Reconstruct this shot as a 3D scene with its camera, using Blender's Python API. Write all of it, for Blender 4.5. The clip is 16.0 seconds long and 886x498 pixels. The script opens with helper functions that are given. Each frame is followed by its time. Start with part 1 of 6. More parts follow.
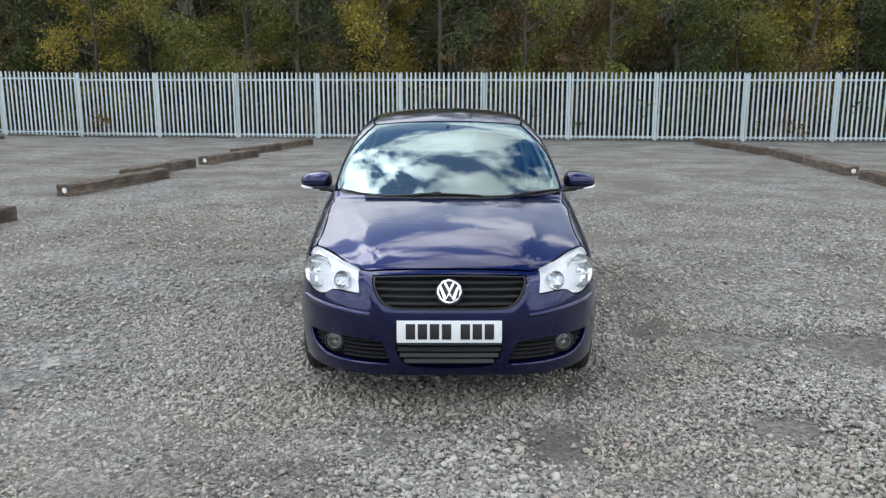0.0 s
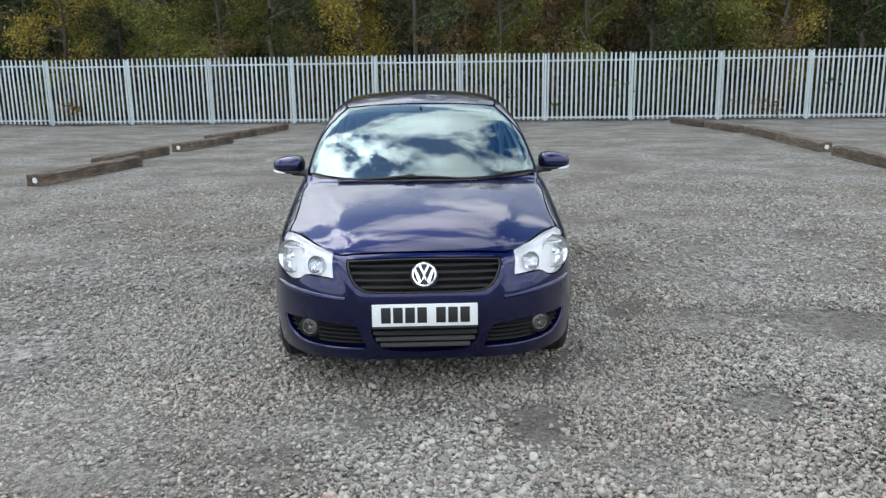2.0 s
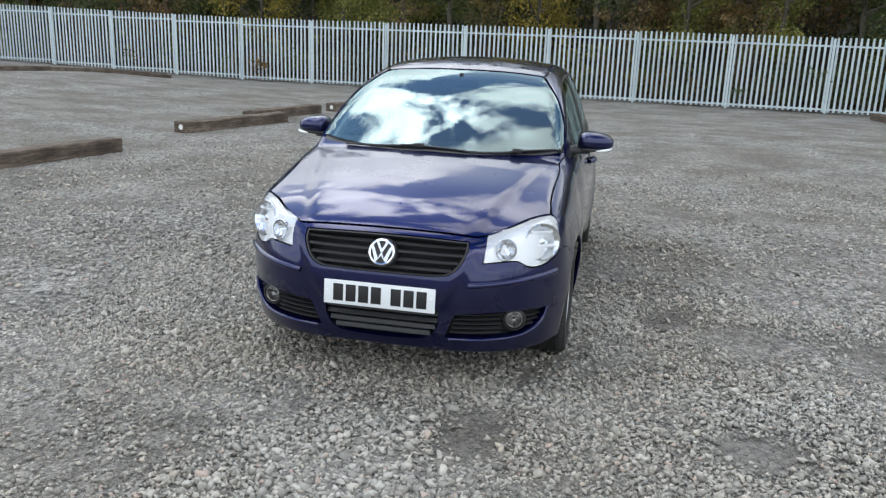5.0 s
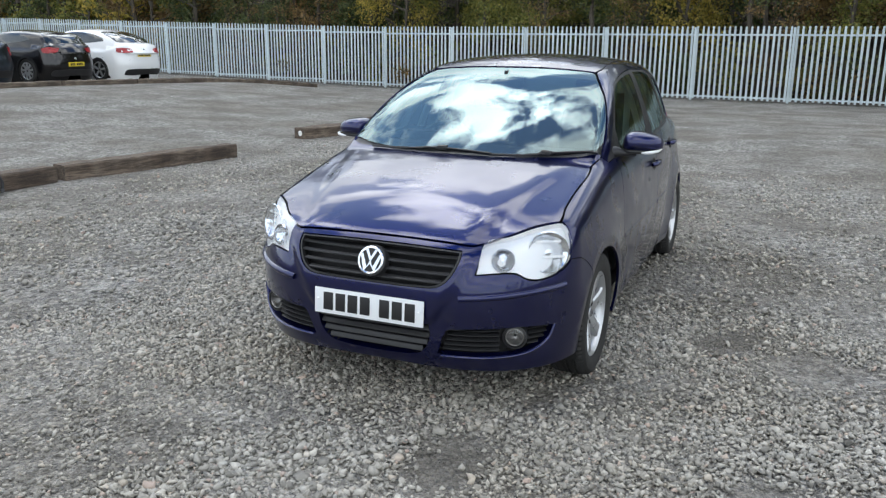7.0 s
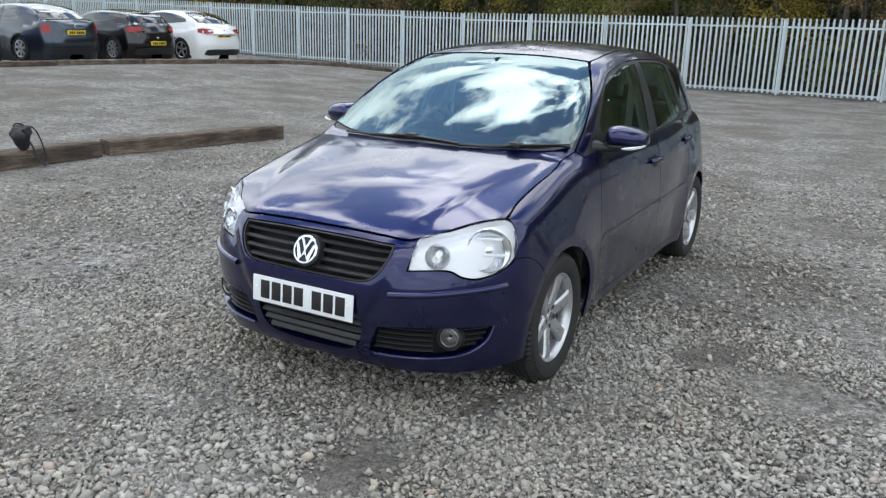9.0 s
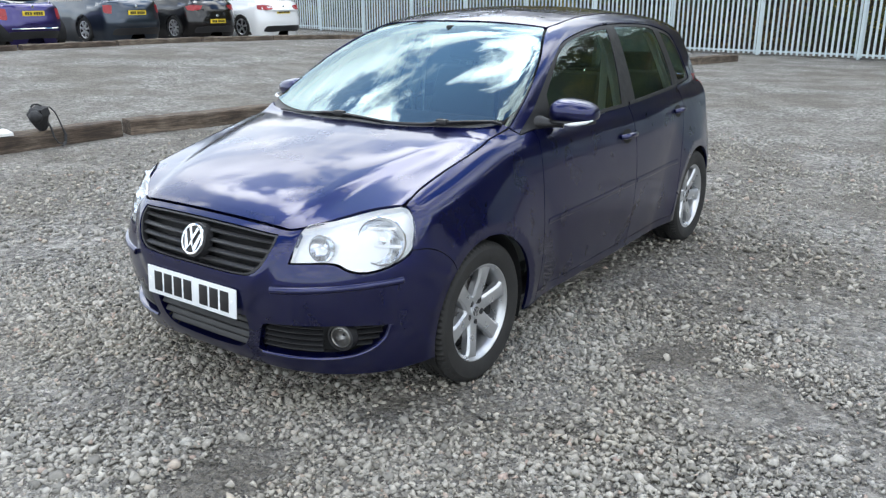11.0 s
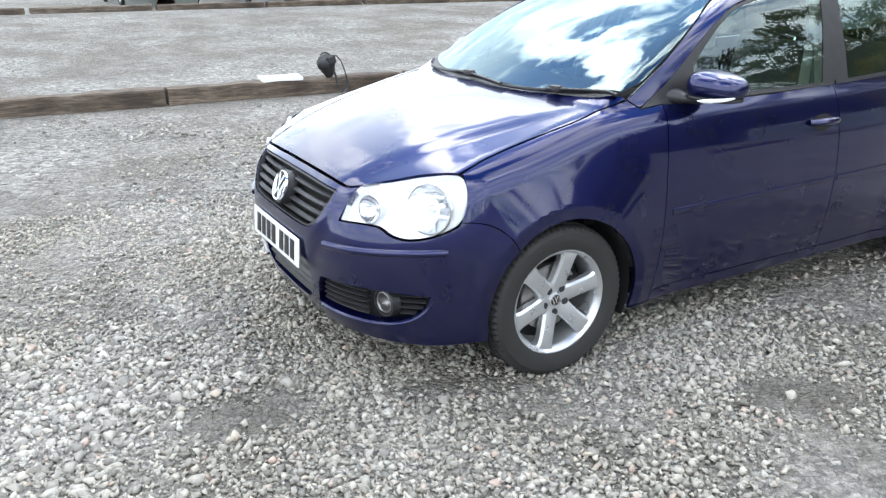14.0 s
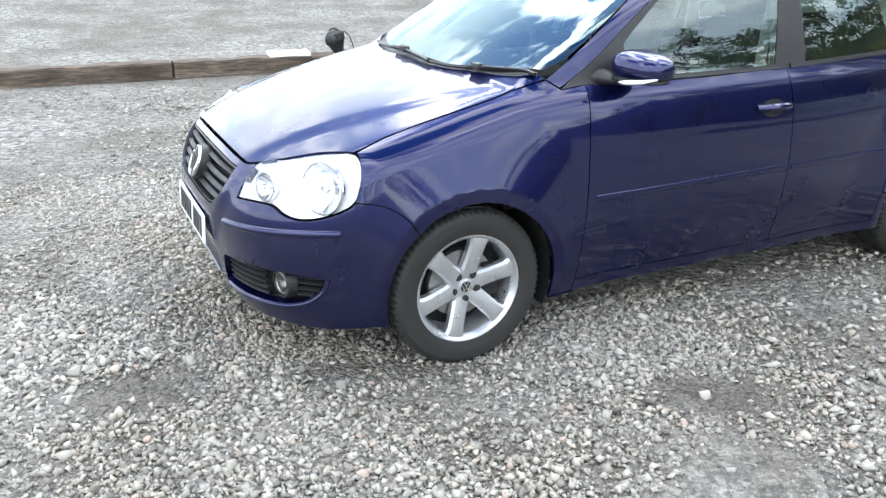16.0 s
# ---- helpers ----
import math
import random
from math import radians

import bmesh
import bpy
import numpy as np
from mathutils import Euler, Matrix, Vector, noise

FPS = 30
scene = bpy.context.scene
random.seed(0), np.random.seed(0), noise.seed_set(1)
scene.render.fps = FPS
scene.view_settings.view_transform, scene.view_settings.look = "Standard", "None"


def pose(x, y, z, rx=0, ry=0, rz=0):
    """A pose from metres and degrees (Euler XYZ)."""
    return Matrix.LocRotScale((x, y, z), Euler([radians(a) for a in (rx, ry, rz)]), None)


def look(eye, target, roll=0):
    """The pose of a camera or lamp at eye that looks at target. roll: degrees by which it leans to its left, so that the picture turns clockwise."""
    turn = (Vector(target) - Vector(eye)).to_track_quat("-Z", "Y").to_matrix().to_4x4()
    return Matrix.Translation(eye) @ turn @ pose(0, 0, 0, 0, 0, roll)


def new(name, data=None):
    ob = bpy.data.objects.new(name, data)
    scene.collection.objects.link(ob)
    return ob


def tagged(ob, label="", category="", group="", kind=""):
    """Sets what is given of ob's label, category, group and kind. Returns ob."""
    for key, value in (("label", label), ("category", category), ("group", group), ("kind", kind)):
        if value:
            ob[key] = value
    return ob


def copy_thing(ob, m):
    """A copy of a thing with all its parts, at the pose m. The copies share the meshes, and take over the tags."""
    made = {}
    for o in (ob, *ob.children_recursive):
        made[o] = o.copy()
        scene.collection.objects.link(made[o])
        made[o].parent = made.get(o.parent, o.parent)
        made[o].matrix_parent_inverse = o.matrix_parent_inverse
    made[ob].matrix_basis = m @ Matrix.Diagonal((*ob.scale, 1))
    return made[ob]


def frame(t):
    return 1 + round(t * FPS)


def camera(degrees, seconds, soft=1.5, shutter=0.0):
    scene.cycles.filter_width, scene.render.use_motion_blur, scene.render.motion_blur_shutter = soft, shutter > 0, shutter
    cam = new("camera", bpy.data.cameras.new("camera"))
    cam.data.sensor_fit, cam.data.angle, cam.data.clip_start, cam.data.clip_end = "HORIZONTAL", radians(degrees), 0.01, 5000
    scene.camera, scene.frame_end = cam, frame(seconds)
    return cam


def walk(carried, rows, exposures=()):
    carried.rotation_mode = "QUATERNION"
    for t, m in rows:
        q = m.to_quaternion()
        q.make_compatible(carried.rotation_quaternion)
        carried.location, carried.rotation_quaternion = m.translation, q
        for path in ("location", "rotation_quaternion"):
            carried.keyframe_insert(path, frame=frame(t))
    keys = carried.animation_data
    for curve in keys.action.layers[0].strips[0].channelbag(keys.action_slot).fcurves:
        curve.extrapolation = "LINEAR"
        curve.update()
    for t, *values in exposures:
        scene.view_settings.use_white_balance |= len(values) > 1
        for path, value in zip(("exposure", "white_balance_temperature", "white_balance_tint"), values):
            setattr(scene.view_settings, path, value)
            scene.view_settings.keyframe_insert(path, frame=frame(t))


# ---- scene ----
cam = camera(57.5, 16.0, soft=1.3)
METRES, EYE, TILT, LEAN, TURN = 4.908, 1.655, -1.5, 1.2, 0.4
ROWS = [
    (0.0, 0.0, 0.0, 0.0, 0.22, -10.09, -1.25),
    (0.5, -0.0004, -0.0013, -0.0004, 0.32, -10.07, -1.21),
    (1.0, 0.0001, -0.0007, -0.0001, 0.23, -10.17, -1.06),
    (1.5, 0.0001, -0.0011, -0.0007, -0.61, -10.21, -0.78),
    (2.0, 0.0057, 0.0049, -0.0017, -1.4, -11.24, -0.39),
    (2.5, 0.0397, 0.0167, -0.0063, 1.48, -11.34, -1.25),
    (3.0, 0.0747, 0.0304, -0.0065, 2.72, -12.48, -1.55),
    (5.5, 0.2331, 0.1295, -0.0084, 14.84, -13.3, -2.93),
    (6.0, 0.2584, 0.1582, -0.0093, 16.48, -12.78, -1.78),
    (6.5, 0.2984, 0.1813, -0.0077, 21.95, -13.96, -3.66),
    (7.0, 0.3274, 0.1991, -0.0099, 23.67, -13.6, -2.14),
    (7.5, 0.3433, 0.2261, -0.0083, 24.75, -12.22, -3.03),
    (8.0, 0.3589, 0.2477, -0.007, 25.45, -12.88, -2.37),
    (8.5, 0.3933, 0.2637, -0.0066, 30.01, -13.66, -3.38),
    (9.0, 0.4213, 0.2848, -0.0071, 30.17, -14.77, -3.36),
    (11.5, 0.5328, 0.4518, -0.0041, 40.19, -17.76, -1.39),
    (12.0, 0.5613, 0.4806, -0.0035, 46.83, -18.36, -1.82),
    (12.5, 0.5783, 0.504, -0.0044, 50.34, -18.89, -1.41),
    (13.0, 0.5812, 0.54, -0.0042, 52.43, -18.03, -2.17),
    (13.5, 0.5851, 0.5631, -0.0046, 53.81, -19.11, -1.06),
    (14.0, 0.6064, 0.5901, -0.0053, 60.15, -20.24, -1.91),
    (14.5, 0.6194, 0.6059, -0.0065, 61.47, -20.78, -0.6),
    (15.0, 0.618, 0.6311, -0.0073, 60.84, -21.72, -1.92),
    (15.5, 0.6158, 0.6565, -0.0065, 60.86, -21.83, -1.47),
    (16.0, 0.6378, 0.6905, -0.007, 63.96, -21.77, -2.38),
]
walk(cam, [(t, pose(0, 0, EYE, TILT, LEAN, TURN) @ pose(METRES * x, METRES * y, METRES * z, 90 + pitch, roll, yaw)) for t, x, y, z, yaw, pitch, roll in ROWS],
     exposures=[(t, e, 6500 + (310 if t < 10 else 210), 8) for t, e in ((0.0, -0.70), (5.5, -0.70), (9.0, -0.76), (11.5, -0.32), (12.5, -0.12), (14.0, 0.12), (16.0, 0.27))])

# ---- sky, clouds and a veiled sun ----
SUN_EL, SUN_AZ = radians(50), radians(-52)
world = bpy.data.worlds.new("world")
scene.world = world
world.use_nodes = True
wt = world.node_tree
wt.nodes.clear()


def wnode(kind, **props):
    n = wt.nodes.new(kind)
    for k, v in props.items():
        n.inputs[k].default_value = v
    return n


sky = wt.nodes.new("ShaderNodeTexSky")
sky.sky_type, sky.sun_disc, sky.sun_elevation, sky.sun_rotation = "NISHITA", False, SUN_EL, SUN_AZ
sky.dust_density, sky.ozone_density = 0.15, 3.0
sky_level = wt.nodes.new("ShaderNodeVectorMath")
sky_level.operation = "SCALE"
sky_level.inputs["Scale"].default_value = 0.24
wt.links.new(sky.outputs[0], sky_level.inputs[0])
clear_air = wt.nodes.new("ShaderNodeVectorMath")
clear_air.operation = "MULTIPLY"
clear_air.inputs[1].default_value = (0.50, 1.0, 1.40)
wt.links.new(sky_level.outputs[0], clear_air.inputs[0])
coord = wt.nodes.new("ShaderNodeTexCoord")
split = wt.nodes.new("ShaderNodeSeparateXYZ")
wt.links.new(coord.outputs["Generated"], split.inputs[0])
lift = wt.nodes.new("ShaderNodeMath")
lift.operation = "ADD"
lift.inputs[1].default_value = 0.25
wt.links.new(split.outputs["Z"], lift.inputs[0])
flat = wt.nodes.new("ShaderNodeVectorMath")
flat.operation = "DIVIDE"
wt.links.new(coord.outputs["Generated"], flat.inputs[0])
wt.links.new(lift.outputs[0], flat.inputs[1])
cloud = wnode("ShaderNodeTexNoise", Scale=3.4, Detail=7.0, Roughness=0.58, Distortion=0.4)
cloud.noise_dimensions = "4D"
cloud.inputs["W"].default_value = 285.652
wt.links.new(flat.outputs[0], cloud.inputs["Vector"])
cover = wt.nodes.new("ShaderNodeValToRGB")
cover.color_ramp.elements[0].position, cover.color_ramp.elements[1].position = 0.460, 0.530
wt.links.new(cloud.outputs["Fac"], cover.inputs[0])
shade = wnode("ShaderNodeTexNoise", Scale=2.6, Detail=3.0, Roughness=0.5, Distortion=0.3)
wt.links.new(flat.outputs[0], shade.inputs["Vector"])
tone = wt.nodes.new("ShaderNodeValToRGB")
tone.color_ramp.elements[0].position, tone.color_ramp.elements[1].position = 0.38, 0.66
tone.color_ramp.elements[0].color, tone.color_ramp.elements[1].color = (2.1, 2.22, 2.36, 1), (5.9, 6.15, 6.45, 1)
wt.links.new(shade.outputs["Fac"], tone.inputs[0])
# clouds near the veiled sun are brighter
toward = wt.nodes.new("ShaderNodeVectorMath")
toward.operation = "DOT_PRODUCT"
toward.inputs[1].default_value = (math.sin(SUN_AZ) * math.cos(SUN_EL), math.cos(SUN_AZ) * math.cos(SUN_EL), math.sin(SUN_EL))
wt.links.new(coord.outputs["Generated"], toward.inputs[0])
halo = wt.nodes.new("ShaderNodeMapRange")
halo.interpolation_type = "SMOOTHSTEP"
for key, v in (("From Min", 0.74), ("From Max", 0.98), ("To Min", 1.0), ("To Max", 2.2)):
    halo.inputs[key].default_value = v
wt.links.new(toward.outputs["Value"], halo.inputs["Value"])
lit = wt.nodes.new("ShaderNodeVectorMath")
lit.operation = "SCALE"
wt.links.new(tone.outputs["Color"], lit.inputs[0])
wt.links.new(halo.outputs["Result"], lit.inputs["Scale"])
blend = wt.nodes.new("ShaderNodeMix")
blend.data_type = "RGBA"
wt.links.new(cover.outputs["Color"], blend.inputs["Factor"])
wt.links.new(clear_air.outputs[0], blend.inputs["A"])
wt.links.new(lit.outputs[0], blend.inputs["B"])
ground_glow = wt.nodes.new("ShaderNodeBackground")
ground_glow.inputs["Strength"].default_value = 1.0
# thin haze towards the horizon
low = wt.nodes.new("ShaderNodeMapRange")
low.interpolation_type = "SMOOTHSTEP"
for key, v in (("From Min", 0.46), ("From Max", 0.72), ("To Min", 0.74), ("To Max", 0.0)):
    low.inputs[key].default_value = v
wt.links.new(split.outputs["Z"], low.inputs["Value"])
haze = wt.nodes.new("ShaderNodeMix")
haze.data_type = "RGBA"
haze.inputs["B"].default_value = (2.25, 2.5, 2.8, 1)
wt.links.new(low.outputs["Result"], haze.inputs["Factor"])
wt.links.new(blend.outputs["Result"], haze.inputs["A"])
wt.links.new(haze.outputs["Result"], ground_glow.inputs["Color"])
wout = wt.nodes.new("ShaderNodeOutputWorld")
wt.links.new(ground_glow.outputs[0], wout.inputs[0])

sun = new("sun", bpy.data.lights.new("sun", "SUN"))
sun.data.energy, sun.data.angle, sun.data.color = 0.5, radians(80), (1.0, 0.95, 0.88)
sun.matrix_world = look((0, 0, 30), (30 * math.sin(SUN_AZ + math.pi) / math.tan(SUN_EL), 30 * math.cos(SUN_AZ + math.pi) / math.tan(SUN_EL), 0))

# ---- materials ----
class Mat:
    """A node material under construction."""

    def __init__(self, name, rough=0.5, metal=0.0, color=(0.5, 0.5, 0.5), **inputs):
        self.m = bpy.data.materials.new(name)
        self.m.use_nodes = True
        self.t = self.m.node_tree
        self.b = self.t.nodes["Principled BSDF"]
        self.b.inputs["Base Color"].default_value = (*color, 1)
        self.b.inputs["Roughness"].default_value = rough
        self.b.inputs["Metallic"].default_value = metal
        for k, v in inputs.items():
            self.b.inputs[k.replace("_", " ")].default_value = v
        self.c = self.t.nodes.new("ShaderNodeTexCoord")

    def node(self, kind, links=(), **props):
        n = self.t.nodes.new(kind)
        for k, v in props.items():
            n.inputs[k].default_value = v
        for k, out in links:
            self.t.links.new(out, n.inputs[k])
        return n

    def noise(self, scale, detail=4.0, rough=0.55, stretch=None, space="Object"):
        src = self.c.outputs[space]
        if stretch:
            mp = self.node("ShaderNodeMapping", [("Vector", src)])
            mp.inputs["Scale"].default_value = stretch
            src = mp.outputs[0]
        return self.node("ShaderNodeTexNoise", [("Vector", src)], Scale=scale, Detail=detail, Roughness=rough).outputs["Fac"]

    def voronoi(self, scale, feature="F1", space="Object", out="Distance"):
        n = self.node("ShaderNodeTexVoronoi", [("Vector", self.c.outputs[space])], Scale=scale)
        n.feature = feature
        return n.outputs[out]

    def ramp(self, fac, *stops):
        n = self.node("ShaderNodeValToRGB", [("Fac", fac)])
        e = n.color_ramp.elements
        while len(e) < len(stops):
            e.new(0.5)
        for el, (p, c) in zip(e, stops):
            el.position, el.color = p, ((c, c, c, 1) if isinstance(c, (int, float)) else (*c, 1))
        return n.outputs["Color"]

    def mix(self, fac, a, b, kind="MIX"):
        n = self.t.nodes.new("ShaderNodeMix")
        n.data_type, n.blend_type = "RGBA", kind
        for key, v in (("Factor", fac), ("A", a), ("B", b)):
            if isinstance(v, tuple):
                n.inputs[key].default_value = (*v, 1)
            elif isinstance(v, (int, float)):
                n.inputs[key].default_value = v
            else:
                self.t.links.new(v, n.inputs[key])
        return n.outputs["Result"]

    def math(self, op, a, b=0.0):
        n = self.t.nodes.new("ShaderNodeMath")
        n.operation = op
        for i, v in enumerate((a, b)):
            if isinstance(v, (int, float)):
                n.inputs[i].default_value = v
            else:
                self.t.links.new(v, n.inputs[i])
        return n.outputs[0]

    def color(self, out):
        self.t.links.new(out, self.b.inputs["Base Color"])
        return self

    def rough(self, out):
        self.t.links.new(out, self.b.inputs["Roughness"])
        return self

    def bump(self, height, dist=0.01, strength=1.0):
        n = self.node("ShaderNodeBump", [("Height", height)], Distance=dist, Strength=strength)
        self.t.links.new(n.outputs[0], self.b.inputs["Normal"])
        return self


def plain(name, color, rough=0.5, metal=0.0, grain=60.0, vary=0.12, bump=0.0, **inputs):
    """A surface of one colour with fine variation in tone and gloss."""
    k = Mat(name, rough, metal, color, **inputs)
    f = k.noise(grain)
    g = k.noise(grain * 0.07, 3.0)
    dark = tuple(c * (1 - vary) for c in color)
    light = tuple(min(1, c * (1 + vary)) for c in color)
    k.color(k.mix(g, k.mix(f, dark, color), k.mix(f, color, light)))
    k.rough(k.ramp(g, (0.3, max(0.02, rough * 0.85)), (0.7, min(1, rough * 1.15))))
    if bump:
        k.bump(f, bump)
    return k.m


def paint(name, color, flake, rough=0.28, metal=0.8):
    """Car paint under clear coat, with a film of dust."""
    k = Mat(name, rough, metal, color)
    k.b.inputs["Coat Weight"].default_value = 1.0
    k.b.inputs["Specular IOR Level"].default_value = 0.1
    k.b.inputs["Coat Roughness"].default_value = 0.05
    k.b.inputs["Coat IOR"].default_value = 1.55
    f = k.noise(900, 2.0)
    d = k.noise(5, 5.0)
    k.color(k.mix(f, color, flake))
    k.rough(k.ramp(d, (0.3, rough * 0.9), (0.75, rough * 1.25)))
    return k.m


def glass(name, tint, ior=1.5, rough=0.0, sheen=(1, 1, 1)):
    """Thin tinted pane: lets light through and mirrors by Fresnel."""
    k = Mat(name)
    tr = k.node("ShaderNodeBsdfTransparent", Color=(*tint, 1))
    gl = k.node("ShaderNodeBsdfGlossy", Color=(*sheen, 1), Roughness=rough)
    fr = k.node("ShaderNodeFresnel", IOR=ior)
    mx = k.node("ShaderNodeMixShader", [(0, fr.outputs[0]), (1, tr.outputs[0]), (2, gl.outputs[0])])
    k.t.links.new(mx.outputs[0], k.t.nodes["Material Output"].inputs["Surface"])
    return k.m


PAINT = paint("indigo_car_paint", (0.0020, 0.0038, 0.032), (0.0062, 0.0100, 0.098), 0.28)
BLACK = plain("black_plastic", (0.018, 0.018, 0.02), 0.45, grain=300, bump=0.0004)
DARK = plain("dark_underbody", (0.008, 0.008, 0.009), 0.8)
RUBBER = plain("tyre_rubber", (0.018, 0.0175, 0.017), 0.75, grain=90, vary=0.25, bump=0.0006)
ALLOY = plain("silver_alloy", (0.56, 0.57, 0.59), 0.30, 0.75, grain=200, vary=0.06)
CHROME = plain("chrome", (0.85, 0.86, 0.88), 0.06, 1.0, vary=0.02)
STEEL = plain("brake_steel", (0.3, 0.29, 0.28), 0.4, 0.9, vary=0.2)
WINDSCREEN = glass("windscreen_glass", (0.58, 0.77, 0.77), 2.3, sheen=(0.76, 0.96, 1.0))
TINTED = glass("side_window_glass", (0.72, 0.94, 0.87), 2.05, sheen=(0.86, 0.98, 0.98))
LENS = glass("clear_lamp_lens", (0.97, 0.98, 1.0), 1.55)
LAMPBOWL = plain("lamp_reflector", (0.78, 0.80, 0.83), 0.14, 0.92, vary=0.03)
LAMPTRIM = plain("lamp_housing_silver", (0.92, 0.93, 0.94), 0.30, 0.15, vary=0.03)
DIMLENS = plain("indicator_lens", (0.72, 0.73, 0.75), 0.15, 0.0, vary=0.05)
PLATE_WHITE = plain("plate_white", (0.8, 0.82, 0.84), 0.3, vary=0.03)
PLATE_YELLOW = plain("plate_yellow", (0.75, 0.55, 0.04), 0.35, vary=0.04)
INK = plain("plate_black", (0.012, 0.012, 0.014), 0.4)
CLOTH = plain("dark_seat_cloth", (0.105, 0.112, 0.115), 0.9, grain=400, vary=0.3)
TRIMGREY = plain("grey_trim_plastic", (0.56, 0.60, 0.58), 0.7, grain=150)
LINING = plain("roof_lining", (0.34, 0.35, 0.34), 0.95, grain=200)
CARD = plain("grey_door_lining", (0.24, 0.26, 0.255), 0.8, grain=200, vary=0.2)

# ---- shaping car bodies ----
def spline(*pts):
    """Natural cubic through (a, b) pairs, as a function of an array."""
    x, y = np.array(pts, float).T
    n = len(x)
    h = np.diff(x)
    a = np.eye(n)
    r = np.zeros(n)
    for i in range(1, n - 1):
        a[i, i - 1], a[i, i], a[i, i + 1] = h[i - 1], 2 * (h[i - 1] + h[i]), h[i]
        r[i] = 6 * ((y[i + 1] - y[i]) / h[i] - (y[i] - y[i - 1]) / h[i - 1])
    m = np.linalg.solve(a, r)

    v = np.linspace(x[0], x[-1], 4001)
    i = np.clip(np.searchsorted(x, v) - 1, 0, n - 2)
    p, q = x[i + 1] - v, v - x[i]
    table = (m[i] * p**3 + m[i + 1] * q**3) / (6 * h[i]) + (y[i] / h[i] - m[i] * h[i] / 6) * p + (y[i + 1] / h[i] - m[i + 1] * h[i] / 6) * q
    return lambda at: np.interp(at, v, table)


def smax(a, b, k):
    g = np.maximum(k - np.abs(a - b), 0)
    return np.maximum(a, b) + g * g / (4 * k)


def smin(a, b, k):
    return -smax(-a, -b, k)


class Body:
    """A car's outer surface: below 0 inside. x across, y back from the nose, z up."""

    def __init__(self, plan, sec, hood, crown, nose, tail, gplan, roof, ws, rear, bow=0.30, tailbow=0.22, hubs=((0.795, 0.285), (3.26, 0.285)),
                 crease=0.0, lean=(0.30, 0.28), flare=0.016, arch=0.335, wide=0.75):
        self.plan, self.sec, self.hood, self.crown, self.nose, self.tail = plan, sec, hood, crown, nose, tail
        self.gplan, self.roof, self.ws, self.rear, self.bow, self.tailbow = gplan, roof, ws, rear, bow, tailbow
        self.hubs, self.crease, self.lean, self.flare, self.arch, self.wide, self.long = hubs, crease, lean, flare, arch, wide, 4.0

    def f(self, p):
        x, y, z = np.abs(p[..., 0]), p[..., 1], p[..., 2]
        w = self.plan(y) * self.sec(z)
        for hy, hz in self.hubs:
            r = np.hypot(y - hy, z - hz)
            w = w + self.flare * np.clip(1 - np.maximum(r - self.arch, 0) / 0.26, 0, 1) ** 1.6
        side = x - w
        top = z - (self.hood(y) - self.crown(y) * x * x)
        if self.crease:
            edge = 0.40 + 0.26 * (y - 0.1)
            top = top - self.crease / (1 + np.exp((x - edge) / 0.018)) * np.clip((1.15 - y) / 0.4, 0, 1)
        front = (self.nose(z) + self.bow * (x / self.wide) ** 4 - y) * 0.95
        if self.crease:
            edge = np.clip(0.30 + 0.55 * (z - 0.44), 0.27, 0.45)
            front = front - 0.012 / (1 + np.exp((x - edge) / 0.009)) * np.clip((z - 0.38) / 0.05, 0, 1)
        back = y - self.tail(z) + self.tailbow * (x / self.wide) ** 4
        low = smax(smax(smax(side, top, 0.09), front, 0.05), back, 0.08)
        dz = z - 1.0
        gs = (x - (self.gplan(y) - self.lean[0] * dz - self.lean[1] * dz * dz)) * 0.93
        gr = z - (self.roof(y) - 0.15 * x * x)
        y0, z0, y1, z1, wb = self.ws
        t = (y - wb * (x / 0.7) ** 2 - y0) / (y1 - y0)
        gw = (z - (z0 + (z1 - z0) * t + 0.03 * 4 * t * (1 - t))) * 0.88
        r0, slope, rb = self.rear
        gb = (y - (r0 - slope * dz - 0.2 * dz * dz) + rb * (x / 0.6) ** 2) * 0.88
        up = np.maximum(smax(smax(smax(gs, gr, 0.09), gw, 0.04), gb, 0.05), 0.80 - z)
        return smin(low, up, 0.014)

    def normal(self, p, h=0.004):
        g = np.stack([self.f(p + np.array(d) * h) - self.f(p - np.array(d) * h) for d in ((1, 0, 0), (0, 1, 0), (0, 0, 1))], -1)
        return g / np.linalg.norm(g, axis=-1, keepdims=True)

    def cast(self, o, d, far=2.0, steps=90):
        """First meeting of rays from outside with the surface."""
        ts = np.linspace(0, far, steps)
        v = self.f(o[:, None] + ts[None, :, None] * d[:, None])
        i = np.argmax(v < 0, axis=1)
        ok = (v < 0).any(1)
        i = np.where(ok, i, steps - 1)
        lo, hi = ts[np.maximum(i - 1, 0)], ts[i]
        for _ in range(26):
            mid = (lo + hi) / 2
            inside = self.f(o + mid[:, None] * d) < 0
            hi, lo = np.where(inside, mid, hi), np.where(inside, lo, mid)
        return o + ((lo + hi) / 2)[:, None] * d

    # flat charts of the surface: (u, v) in metres to places
    def side(self, uv):
        n = len(uv)
        return self.cast(np.c_[np.full(n, 1.1), uv], np.tile([-1.0, 0, 0], (n, 1)), 1.1)

    def above(self, uv):
        n = len(uv)
        return self.cast(np.c_[uv, np.full(n, 1.8)], np.tile([0, 0, -1.0], (n, 1)), 1.6, 120)

